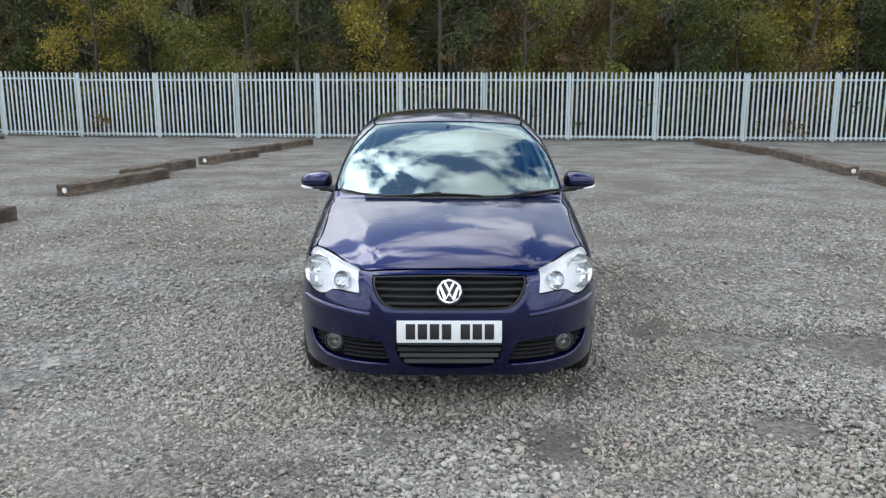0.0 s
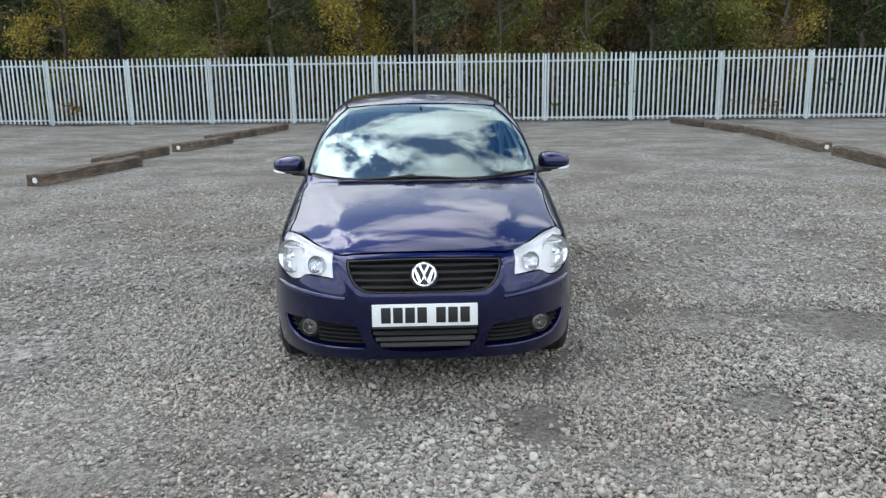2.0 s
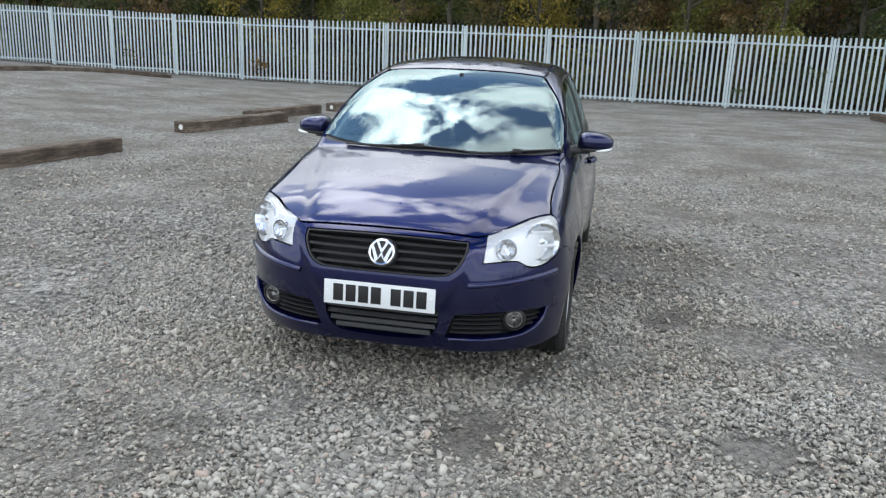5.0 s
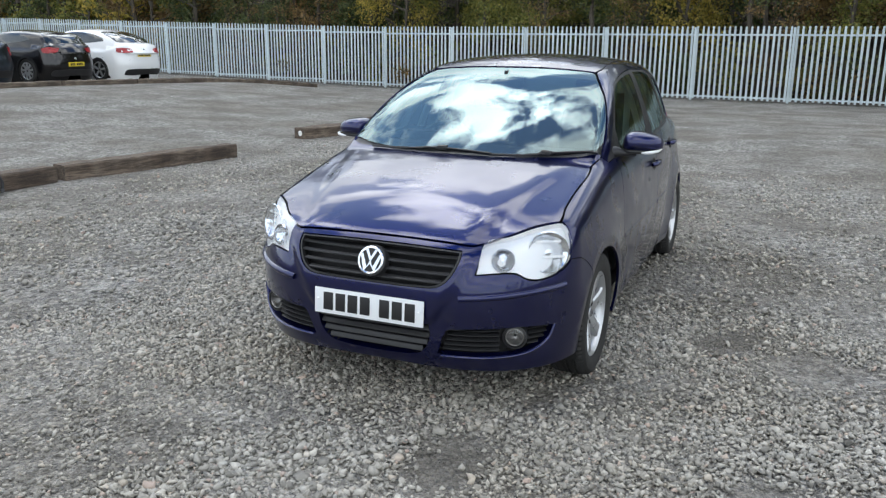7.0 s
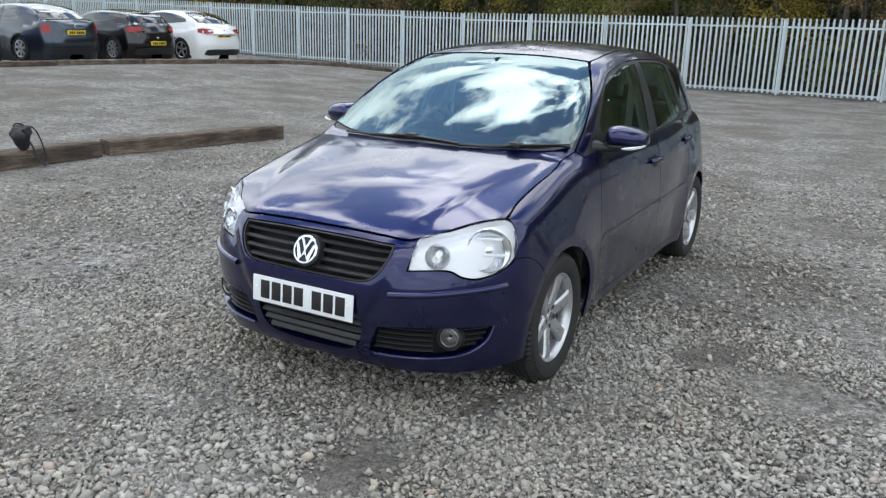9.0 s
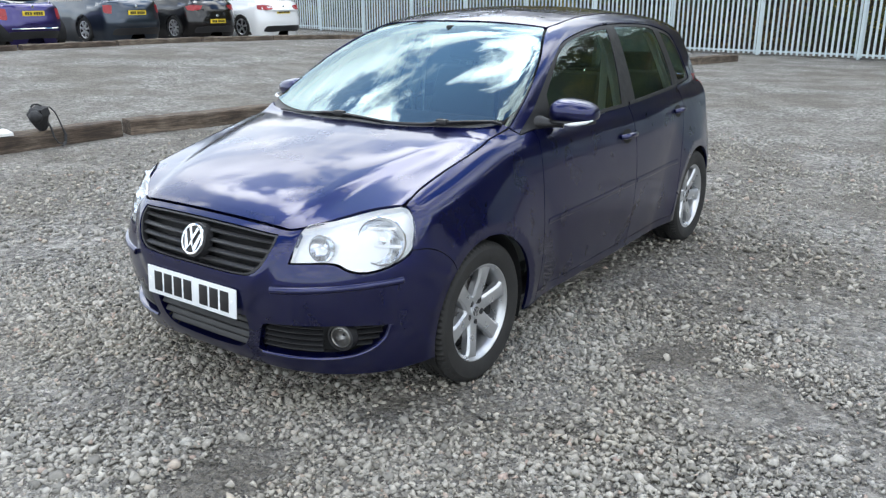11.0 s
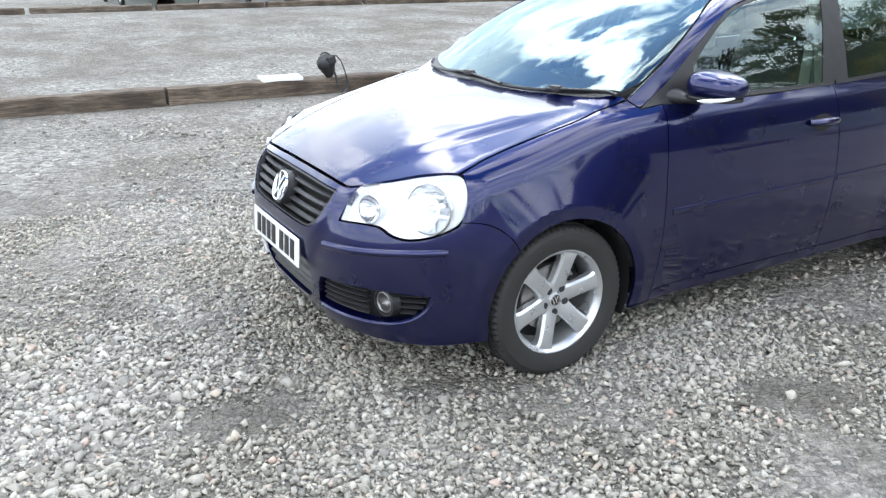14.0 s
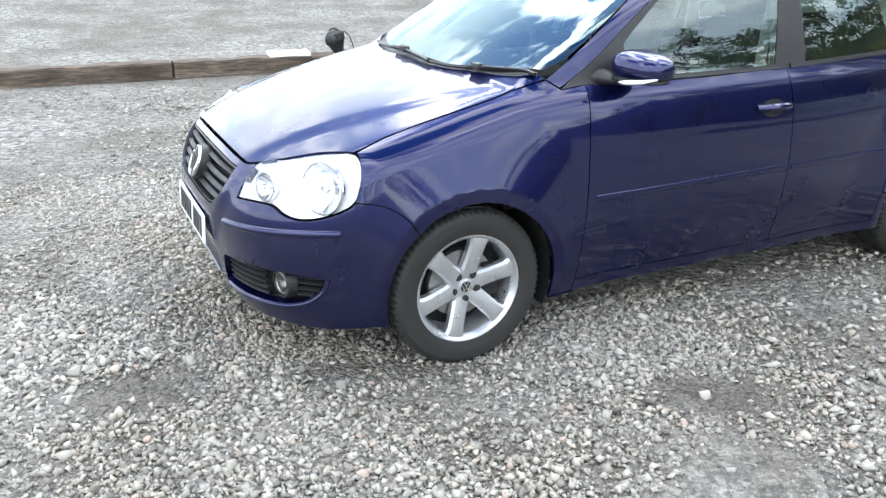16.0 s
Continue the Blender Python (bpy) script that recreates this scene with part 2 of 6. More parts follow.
    def ahead(self, uv):
        n = len(uv)
        return self.cast(np.c_[uv[:, 0], np.full(n, -0.3), uv[:, 1]], np.tile([0, 1.0, 0], (n, 1)), 2.4, 140)

    def behind(self, uv):
        n = len(uv)
        return self.cast(np.c_[uv[:, 0], np.full(n, self.long + 0.3), uv[:, 1]], np.tile([0, -1.0, 0], (n, 1)), 2.4, 140)

    def around(self, uv):
        """u: degrees round from straight ahead, scaled by 0.013 m a degree."""
        a = np.radians(uv[:, 0] / 0.013)
        d = np.c_[np.sin(a), -np.cos(a), 0 * a]
        return self.cast(np.c_[0 * a, 0 * a + 0.9, uv[:, 1]] + d * 1.6, -d, 1.5, 110)


HATCH = Body(
    plan=spline((-0.3, 0.60), (0, 0.70), (0.2, 0.755), (0.5, 0.780), (0.8, 0.787), (1.3, 0.817), (2.0, 0.825), (2.7, 0.820), (3.2, 0.788), (3.6, 0.757), (3.95, 0.69), (4.3, 0.6)),
    sec=spline((-0.2, 0.86), (0.0, 0.90), (0.15, 0.945), (0.3, 0.975), (0.5, 0.998), (0.6, 1.0), (0.75, 0.992), (0.88, 0.968), (1.0, 0.92), (1.2, 0.80), (1.5, 0.6)),
    hood=spline((-0.4, 0.50), (0, 0.675), (0.06, 0.712), (0.12, 0.75), (0.25, 0.815), (0.45, 0.884), (0.7, 0.942), (0.9, 0.980), (1.2, 1.01), (1.6, 1.02), (3.5, 1.03), (4.3, 1.0)),
    crown=spline((-0.4, 0.10), (0.1, 0.11), (0.5, 0.12), (0.9, 0.08), (1.15, 0.05), (2, 0.05), (4.3, 0.05)),
    nose=spline((-0.2, 0.25), (0.0, 0.17), (0.15, 0.085), (0.22, 0.045), (0.3, 0.022), (0.4, 0.008), (0.5, 0.0), (0.57, 0.008), (0.65, 0.035), (0.72, 0.065), (0.8, 0.11), (0.95, 0.21), (1.2, 0.4)),
    tail=spline((-0.2, 3.7), (0, 3.80), (0.2, 3.86), (0.35, 3.90), (0.5, 3.905), (0.62, 3.89), (0.75, 3.86), (0.95, 3.83), (1.1, 3.75), (1.5, 3.5)),
    gplan=spline((0.3, 0.5), (0.7, 0.62), (1.05, 0.70), (1.4, 0.735), (2.0, 0.752), (2.7, 0.748), (3.2, 0.715), (3.6, 0.65), (4.2, 0.5)),
    roof=spline((0.5, 0.95), (1.2, 1.23), (1.5, 1.35), (1.8, 1.422), (2.1, 1.457), (2.4, 1.468), (2.8, 1.458), (3.2, 1.425), (3.5, 1.385), (3.9, 1.31), (4.3, 1.2)),
    ws=(0.90, 0.986, 1.75, 1.40, 0.15), rear=(3.80, 0.55, 0.12), crease=0.012, arch=0.372, flare=0.038)
HATCH.long = 3.916


# ---- building parts ----
from mathutils.geometry import delaunay_2d_cdt


def mesh_of(name, verts, faces, mat=None, normals=None, smooth=True):
    me = bpy.data.meshes.new(name)
    me.from_pydata([tuple(v) for v in verts], [], [tuple(f) for f in faces])
    if smooth:
        me.shade_smooth()
    if normals is not None:
        me.normals_split_custom_set_from_vertices([tuple(n) for n in normals])
    if mat:
        me.materials.append(mat)
    return me


def root(name, label, category, group="", kind="", m=None):
    ob = tagged(new(name), label, category, group, kind)
    ob.empty_display_size = 0.2
    if m is not None:
        ob.matrix_basis = m
    return ob


def part(name, shape, mat, parent, label="", smooth=None):
    """Links a bmesh, a mesh or (verts, faces[, normals]) as one mesh object under parent."""
    if isinstance(shape, bmesh.types.BMesh):
        me = bpy.data.meshes.new(name)
        shape.to_mesh(me)
        shape.free()
        if smooth is not False:
            me.shade_smooth()
            me.set_sharp_from_angle(angle=radians(35 if smooth is None else smooth))
        me.materials.append(mat)
    elif isinstance(shape, bpy.types.Mesh):
        me = shape
    else:
        me = mesh_of(name, shape[0], shape[1], mat, shape[2] if len(shape) > 2 else None, smooth is not False)
        if len(shape) == 2 and smooth is not False:
            me.set_sharp_from_angle(angle=radians(35 if smooth is None else smooth))
    ob = new(name, me)
    ob.parent = parent
    if label:
        ob["label"] = label
    return ob


def block(size, at=(0, 0, 0), bevel=0.004, rot=None, segs=2, taper=None):
    bm = bmesh.new()
    bmesh.ops.create_cube(bm, size=1)
    for v in bm.verts:
        v.co = Vector((v.co.x * size[0], v.co.y * size[1], v.co.z * size[2]))
        if taper and v.co.z > 0:
            v.co.x *= taper[0]
            v.co.y *= taper[1]
    if bevel:
        bmesh.ops.bevel(bm, geom=bm.edges[:], offset=bevel, segments=segs, profile=0.6, affect="EDGES")
    m = Matrix.Translation(at) @ (rot.to_4x4() if rot else Matrix())
    bm.transform(m)
    return bm


def join(*bms):
    out = bmesh.new()
    for b in bms:
        me = bpy.data.meshes.new("tmp")
        b.to_mesh(me)
        b.free()
        out.from_mesh(me)
        bpy.data.meshes.remove(me)
    return out


def lathe(profile, n=32, axis="x", at=(0, 0, 0), closed=False, cap=False):
    """Turns (radius, along) pairs about an axis."""
    verts, faces = [], []
    k = len(profile)
    for i in range(n):
        a = 2 * math.pi * i / n
        for r, h in profile:
            c, s = r * math.cos(a), r * math.sin(a)
            p = {"x": (h, c, s), "y": (c, h, s), "z": (c, s, h)}[axis]
            verts.append((p[0] + at[0], p[1] + at[1], p[2] + at[2]))
    for i in range(n):
        j = (i + 1) % n
        for q in range(k if closed else k - 1):
            w = (q + 1) % k
            faces.append((i * k + q, j * k + q, j * k + w, i * k + w))
    if cap:
        for q in (0, k - 1):
            faces.append([i * k + q for i in range(n)])
    bm = bmesh.new()
    vs = [bm.verts.new(v) for v in verts]
    for f in faces:
        bm.faces.new([vs[i] for i in f])
    bmesh.ops.recalc_face_normals(bm, faces=bm.faces[:])
    return bm


def sweep(path, radius, n=8, flat=1.0):
    """A tube along a path; radius a number or one for each place."""
    path = [Vector(p) for p in path]
    rs = radius if isinstance(radius, (list, tuple)) else [radius] * len(path)
    bm = bmesh.new()
    rings = []
    up = Vector((0, 0, 1))
    for i, p in enumerate(path):
        t = (path[min(i + 1, len(path) - 1)] - path[max(i - 1, 0)]).normalized()
        a = t.cross(up)
        a = Vector((1, 0, 0)) if a.length < 1e-3 else a.normalized()
        b = a.cross(t).normalized()
        rings.append([bm.verts.new(p + (a * math.cos(q) + b * math.sin(q) * flat) * rs[i]) for q in [2 * math.pi * k / n for k in range(n)]])
    for r, s in zip(rings, rings[1:]):
        for k in range(n):
            bm.faces.new((r[k], r[(k + 1) % n], s[(k + 1) % n], s[k]))
    bm.faces.new(rings[0][::-1])
    bm.faces.new(rings[-1])
    bmesh.ops.recalc_face_normals(bm, faces=bm.faces[:])
    return bm


def loop_of(pts, step):
    """A closed smooth line through points; a third value marks a sharp corner."""
    pts = [(p[0], p[1], len(p) > 2) for p in pts]
    n = len(pts)
    out = []
    for i in range(n):
        p1, p2 = pts[i], pts[(i + 1) % n]
        p0 = p1 if p1[2] else pts[i - 1]
        p3 = p2 if p2[2] else pts[(i + 2) % n]
        a, b, c, d = (np.array(q[:2]) for q in (p0, p1, p2, p3))
        ln = np.linalg.norm(c - b)
        m1 = (c - a) * ln / max(np.linalg.norm(c - b) + np.linalg.norm(b - a), 1e-6)
        m2 = (d - b) * ln / max(np.linalg.norm(d - c) + np.linalg.norm(c - b), 1e-6)
        k = max(1, int(math.ceil(ln / step)))
        for j in range(k):
            t = j / k
            out.append((2 * t**3 - 3 * t * t + 1) * b + (t**3 - 2 * t * t + t) * m1 + (3 * t * t - 2 * t**3) * c + (t**3 - t * t) * m2)
    return np.array(out)


def area(l):
    x, y = l.T
    return 0.5 * np.sum(x * np.roll(y, -1) - np.roll(x, -1) * y)


def shrink(l, d):
    if area(l) < 0:
        l = l[::-1]
    t = np.roll(l, -1, 0) - np.roll(l, 1, 0)
    t = t / np.maximum(np.linalg.norm(t, axis=1, keepdims=True), 1e-9)
    return l + np.c_[-t[:, 1], t[:, 0]] * d


def inside(p, l):
    x, y = p[:, 0][:, None], p[:, 1][:, None]
    a, b = l, np.roll(l, -1, 0)
    cond = (a[None, :, 1] > y) != (b[None, :, 1] > y)
    with np.errstate(divide="ignore", invalid="ignore"):
        xi = (b[None, :, 0] - a[None, :, 0]) * (y - a[None, :, 1]) / (b[None, :, 1] - a[None, :, 1]) + a[None, :, 0]
    return (np.sum(cond & (x < xi), 1) % 2) == 1


def mirrored(half):
    """A closed outline from its half with x >= 0, listed from the middle line round to the middle line."""
    return list(half) + [(-p[0], *p[1:]) for p in half[::-1] if abs(p[0]) > 1e-6]


def shell(body, chart, pts, step=0.035, inset=0.002, off=0.0, rim=0.014, holes=(), fine=None):
    """A panel of the body's surface inside an outline drawn on a chart of it, with a turned-in rim."""
    fine = fine or step * 0.55
    outer = shrink(loop_of(pts, fine), inset)
    loops = [outer] + [shrink(loop_of(h, fine), -inset) for h in holes]
    lo, hi = outer.min(0), outer.max(0)
    gx, gy = np.meshgrid(np.arange(lo[0], hi[0], step), np.arange(lo[1], hi[1], step * 0.87))
    gx[1::2] += step / 2
    g = np.c_[gx.ravel(), gy.ravel()]
    keep = inside(g, outer)
    for h in loops[1:]:
        keep &= ~inside(g, h)
    g = g[keep]
    edge = np.concatenate(loops)
    if len(g):
        g = g[np.min(np.linalg.norm(g[:, None] - edge[None], axis=2), 1) > step * 0.42]
    edges, base = [], 0
    for l in loops:
        edges += [(base + i, base + (i + 1) % len(l)) for i in range(len(l))]
        base += len(l)
    uv = np.concatenate([edge, g]) if len(g) else edge
    vs, _, fs, *_ = delaunay_2d_cdt([Vector(p) for p in uv], edges, [], 1, 1e-6)
    uv = np.array([tuple(v) for v in vs])
    P = chart(uv)
    N = body.normal(P)
    faces = [tuple(f) for f in fs]
    mid = np.array([uv[list(f)].mean(0) for f in faces])
    cut = np.zeros(len(faces), bool)
    for h in loops[1:]:
        cut |= inside(mid, h)
    faces = [f for f, c in zip(faces, cut) if not c]
    a, b, c = (P[[f[i] for f in faces]] for i in range(3))
    if np.mean(np.sum(np.cross(b - a, c - a) * N[[f[0] for f in faces]], 1)) < 0:
        faces = [f[::-1] for f in faces]
    P = P + off * N
    if not rim:
        return P, faces, N
    count = {}
    for f in faces:
        for i in range(len(f)):
            count[(f[i], f[(i + 1) % len(f)])] = 1
    border = [e for e in count if (e[1], e[0]) not in count]
    V, M = list(P), list(N)
    out = {}
    for i, j in border:
        t = P[j] - P[i]
        s = np.cross(t, N[i])
        s /= max(np.linalg.norm(s), 1e-9) * (1 if rim > 0 else -1)
        ids = []
        for q, d in ((i, 0), (j, 0), (j, 1), (i, 1)):
            ids.append(len(V))
            V.append(P[q] - N[q] * (rim * d))
            M.append(s)
        faces.append((ids[1], ids[0], ids[3], ids[2]))
    return np.array(V), faces, np.array(M)


def flip(s):
    v, f, n = s
    k = np.array([-1, 1, 1])
    return v * k, [t[::-1] for t in f], n * k


def both(s):
    yield 1, s
    yield -1, flip(s)


def bead(body, chart, path, section):
    """A moulding along a line on a chart of the body; section: (across, proud) pairs."""
    path = np.array(path)
    t = np.gradient(path, axis=0)
    t /= np.linalg.norm(t, axis=1, keepdims=True)
    nrm = np.c_[-t[:, 1], t[:, 0]]
    rows = []
    for a, o in section:
        P = chart(path + nrm * a)
        rows.append(P + body.normal(P) * o)
    k, n = len(section), len(path)
    vs = np.stack(rows, 1).reshape(-1, 3)
    fs = [(i * k + j, i * k + j + 1, (i + 1) * k + j + 1, (i + 1) * k + j) for i in range(n - 1) for j in range(k - 1)]
    fs += [tuple(range(k))[::-1], tuple((n - 1) * k + j for j in range(k))]
    bm = bmesh.new()
    bv = [bm.verts.new(v) for v in vs]
    for f in fs:
        bm.faces.new([bv[i] for i in f])
    bmesh.ops.recalc_face_normals(bm, faces=bm.faces[:])
    return bm


def mirror_bm(bm):
    bm.transform(Matrix.Diagonal((-1, 1, 1, 1)))
    bmesh.ops.reverse_faces(bm, faces=bm.faces[:])
    return bm


# ---- gravel yard ----
def ease(t):
    t = min(1.0, max(0.0, t))
    return t * t * (3 - 2 * t)


def ground_z(x, y):
    """Level of the yard: flat round the car, falling slightly to the fence and rising to the far parking row."""
    rise = 0.375 * ease((-6.5 - x) / 9.5) * ease((27.0 - y) / 6.0)
    return rise - 0.15 * ease((y - 14) / 12) + 0.02 * max(0.0, -x - 13) * ease((y - 20) / 7) * (1 if y < 40 else 0.5)


FENCE_Y, FENCE_S = 26.7, -0.08


def fence_y(x):
    return FENCE_Y + FENCE_S * x


# bare damp patches: place, radii, turn
DAMP = ((0.50, 3.52, 0.17, 0.32, -8), (0.66, 4.20, 0.10, 0.16, 0), (2.65, 4.95, 0.55, 0.45, 0), (1.36, 5.3, 0.16, 0.30, -20), (1.66, 3.72, 0.25, 0.2, 0))
k = Mat("grey_gravel", 0.92)
warp = k.node("ShaderNodeTexNoise", [("Vector", k.c.outputs["Object"])], Scale=25.0, Detail=2.0)
bent = k.node("ShaderNodeVectorMath", [(0, k.c.outputs["Object"])])
bent.operation = "ADD"
amt = k.node("ShaderNodeVectorMath", [(0, warp.outputs["Color"])])
amt.operation = "SCALE"
amt.inputs["Scale"].default_value = 0.02
k.t.links.new(amt.outputs[0], bent.inputs[1])
cell = k.node("ShaderNodeTexVoronoi", [("Vector", bent.outputs[0])], Scale=30.0, Randomness=1.0)
small = k.node("ShaderNodeTexVoronoi", [("Vector", bent.outputs[0])], Scale=75.0, Randomness=1.0)
big = k.node("ShaderNodeTexVoronoi", [("Vector", bent.outputs[0])], Scale=14.0, Randomness=1.0)
patch = k.noise(0.55, 5.0, 0.6)
wide = k.noise(0.16, 4.0, 0.6)
stone = k.ramp(cell.outputs["Color"], (0.0, 0.06), (0.45, 0.26), (0.8, 0.47), (1.0, 0.68))
grit = k.ramp(small.outputs["Color"], (0.0, 0.05), (0.6, 0.25), (1.0, 0.52))
which = k.ramp(patch, (0.38, 0.15), (0.60, 0.95))
tone = k.mix(which, grit, stone)
tone = k.mix(k.ramp(big.outputs["Color"], (0.5, 0.0), (0.95, 0.35)), tone, (0.36, 0.355, 0.34))
tone = k.mix(k.ramp(wide, (0.35, 0.0), (0.7, 0.5)), tone, k.mix(0.5, tone, (0.19, 0.18, 0.165)))
tone = k.mix(k.ramp(k.noise(1.1, 7.0, 0.68), (0.42, 0.5), (0.56, 0.0)), tone, k.mix(0.62, tone, (0.075, 0.072, 0.068)))
for px, py, rx, ry, turn in DAMP:
    mp = k.node("ShaderNodeMapping", [("Vector", k.c.outputs["Object"])])
    mp.vector_type = "TEXTURE"
    mp.inputs["Location"].default_value, mp.inputs["Rotation"].default_value, mp.inputs["Scale"].default_value = (px, py, 0), (0, 0, radians(turn)), (rx, ry, 5)
    far = k.node("ShaderNodeVectorMath", [(0, mp.outputs[0])])
    far.operation = "LENGTH"
    edge = k.math("ADD", far.outputs["Value"], k.math("MULTIPLY", k.math("SUBTRACT", k.noise(7, 6.0), 0.5), 1.9))
    tone = k.mix(k.ramp(edge, (0.45, 0.75), (1.25, 0.0)), tone, k.mix(0.55, tone, (0.10, 0.094, 0.085)))
tone = k.mix(k.ramp(k.noise(0.55, 5.0, 0.6), (0.40, 0.75), (0.58, 0.0)), tone, k.mix(1.0, tone, (0.92, 0.885, 0.82), "MULTIPLY"))
k.color(k.mix(1.0, tone, (1.12, 1.07, 1.0), "MULTIPLY"))
hump = k.math("SUBTRACT", 1.0, k.math("MULTIPLY", cell.outputs["Distance"], 1.5))
hump = k.math("ADD", hump, k.math("MULTIPLY", small.outputs["Distance"], -0.7))
k.bump(hump, 0.032, 1.0)
GRAVEL = k.m

xs = np.concatenate([np.linspace(-400, -70, 10), np.linspace(-60, -8, 40), np.linspace(-7, 7, 113), np.linspace(8, 60, 40), np.linspace(70, 400, 10)])
ys = np.concatenate([np.linspace(-400, -40, 10), np.linspace(-35, -2, 24), np.linspace(-1.5, 9, 85), np.linspace(9.5, 60, 70), np.linspace(70, 400, 10)])
gv, gf = [], []
for y in ys:
    for x in xs:
        near = max(0.0, 1 - max(abs(x) - 5, abs(y - 4) - 4, 0) / 4)
        bumpy = 0.012 * noise.fractal((x * 0.9, y * 0.9, 0), 1.0, 2.0, 4) * near
        flat_by = min(1.0, max(0.0, (math.hypot(max(abs(x) - 0.9, 0), max(abs(y - 5.8) - 2.1, 0))) / 0.6))
        gv.append((x, y, ground_z(x, y) + bumpy * (0.35 + 0.65 * flat_by) - 0.004))
nx = len(xs)
gf = [(j * nx + i, j * nx + i + 1, (j + 1) * nx + i + 1, (j + 1) * nx + i) for j in range(len(ys) - 1) for i in range(nx - 1)]
tagged(new("ground", mesh_of("ground", gv, gf, GRAVEL)), "grey crushed stone yard with darker damp patches", "ground", kind="structure")

# ---- palisade fence ----
GALV = Mat("galvanised_steel", 0.45, 0.45, (0.62, 0.65, 0.67))
rnd = GALV.node("ShaderNodeObjectInfo").outputs["Random"]
spang = GALV.noise(18, 5.0)
GALV.color(GALV.mix(rnd, GALV.mix(spang, (0.44, 0.51, 0.53), (0.58, 0.65, 0.68)), GALV.mix(spang, (0.53, 0.61, 0.635), (0.69, 0.765, 0.79))))
GALV.rough(GALV.ramp(spang, (0.3, 0.38), (0.7, 0.58)))
GALV = GALV.m
BAY, FENCE_H = 2.75, 2.16
fence = root("palisade_fence", "tall galvanised steel palisade fence with pointed pales", "fence", kind="structure")


def pale_mesh():
    """A W-section pale with a rounded, notched head."""
    sec = [(-0.034, 0.004), (-0.025, -0.016), (-0.009, -0.017), (0.0, -0.006), (0.009, -0.017), (0.025, -0.016), (0.034, 0.004)]
    zs = [(0.05, 1.0), (FENCE_H - 0.10, 1.0), (FENCE_H - 0.075, 0.72), (FENCE_H - 0.045, 0.95), (FENCE_H - 0.015, 0.85), (FENCE_H, 0.35)]
    vs, fs = [], []
    for back in (0.0, 0.003):
        for z, w in zs:
            vs += [(x * w, y + back, z) for x, y in sec]
    n, m = len(sec), len(zs)
    for b in (0, 1):
        for i in range(m - 1):
            for j in range(n - 1):
                q = b * n * m + i * n + j
                f = (q, q + 1, q + n + 1, q + n)
                fs.append(f if b == 0 else f[::-1])
    return mesh_of("pale", vs, fs, GALV, smooth=False)


pale = pale_mesh()
ang = math.atan(FENCE_S)
ux, uy = math.cos(ang), math.sin(ang)
bays = range(-17, 7)


def fence_place(d):
    """The place d metres along the fence."""
    x = -1.72 + d * ux
    return x, fence_y(x)


far_v, far_f = [], []
pv = [tuple(v.co) for v in pale.vertices]
pf = [tuple(p.vertices) for p in pale.polygons]
rng = random.Random(4)
for b in bays:
    x, y = fence_place(b * BAY)
    z = ground_z(x, y)
    post = part("fence_post", join(block((0.062, 0.008, FENCE_H - 0.03), (0, 0.004, FENCE_H / 2 - 0.015), 0.002), block((0.008, 0.08, FENCE_H - 0.06), (0, 0.048, FENCE_H / 2 - 0.03), 0.0), block((0.062, 0.008, FENCE_H - 0.06), (0, 0.092, FENCE_H / 2 - 0.03), 0.0)), GALV, fence, smooth=False)
    post.matrix_basis = pose(x, y, z, 0, 0, math.degrees(ang))
    for h in (0.10, FENCE_H - 0.27):
        mx, my = fence_place((b + 0.5) * BAY)
        rail = part("fence_rail", join(block((BAY - 0.02, 0.006, 0.05), (0, 0.0, 0.025), 0), block((BAY - 0.02, 0.05, 0.006), (0, 0.025, 0.05), 0)), GALV, fence, smooth=False)
        rail.matrix_basis = pose(mx, my + 0.006, z + h, 0, 0, math.degrees(ang))
    for i in range(18):
        px, py = fence_place((b + (i + 0.5) / 18) * BAY)
        m = pose(px, py - 0.002, ground_z(px, py) + rng.uniform(-0.008, 0.008), 0, rng.uniform(-0.35, 0.35), math.degrees(ang) + rng.uniform(-2, 2))
        if b >= -10:
            ob = part("fence_pale", pale, None, fence)
            ob.matrix_basis = m
        else:
            o = len(far_v)
            far_v += [tuple(m @ Vector(v)) for v in pv]
            far_f += [tuple(o + q for q in f) for f in pf]
ob = part("far_fence_pales", (far_v, far_f), GALV, fence, smooth=False)
tagged(ob, kind="stuff")

# ---- bank and autumn wood behind the fence ----
k = Mat("leaf_litter", 0.95)
k.color(k.mix(k.noise(3, 6.0), (0.02, 0.016, 0.01), (0.075, 0.055, 0.03)))
k.bump(k.noise(9, 6.0), 0.15)
LITTER = k.m
bv, bf = [], []
bx, by = np.linspace(-90, 60, 76), np.linspace(0, 30, 16)
for d in by:
    for x in bx:
        up = 0.22 * d + 0.012 * d * d
        bv.append((x, fence_y(x) + 1.2 + d, ground_z(x, 27) - 0.05 + up + 0.5 * noise.noise((x * 0.25, d * 0.3, 3)) * min(1, d / 3)))
n = len(bx)
bf = [(j * n + i, j * n + i + 1, (j + 1) * n + i + 1, (j + 1) * n + i) for j in range(len(by) - 1) for i in range(n - 1)]
tagged(new("bank", mesh_of("bank", bv, bf, LITTER)), "dark bank covered in leaf litter and undergrowth", "bank", kind="structure")

BARK = Mat("bark", 0.9)
BARK.color(BARK.mix(BARK.noise(14, 6.0, stretch=(1, 1, 0.2)), (0.03, 0.025, 0.02), (0.13, 0.11, 0.085)))
BARK.bump(BARK.noise(30, 4.0, stretch=(1, 1, 0.15)), 0.02)
BARK = BARK.m


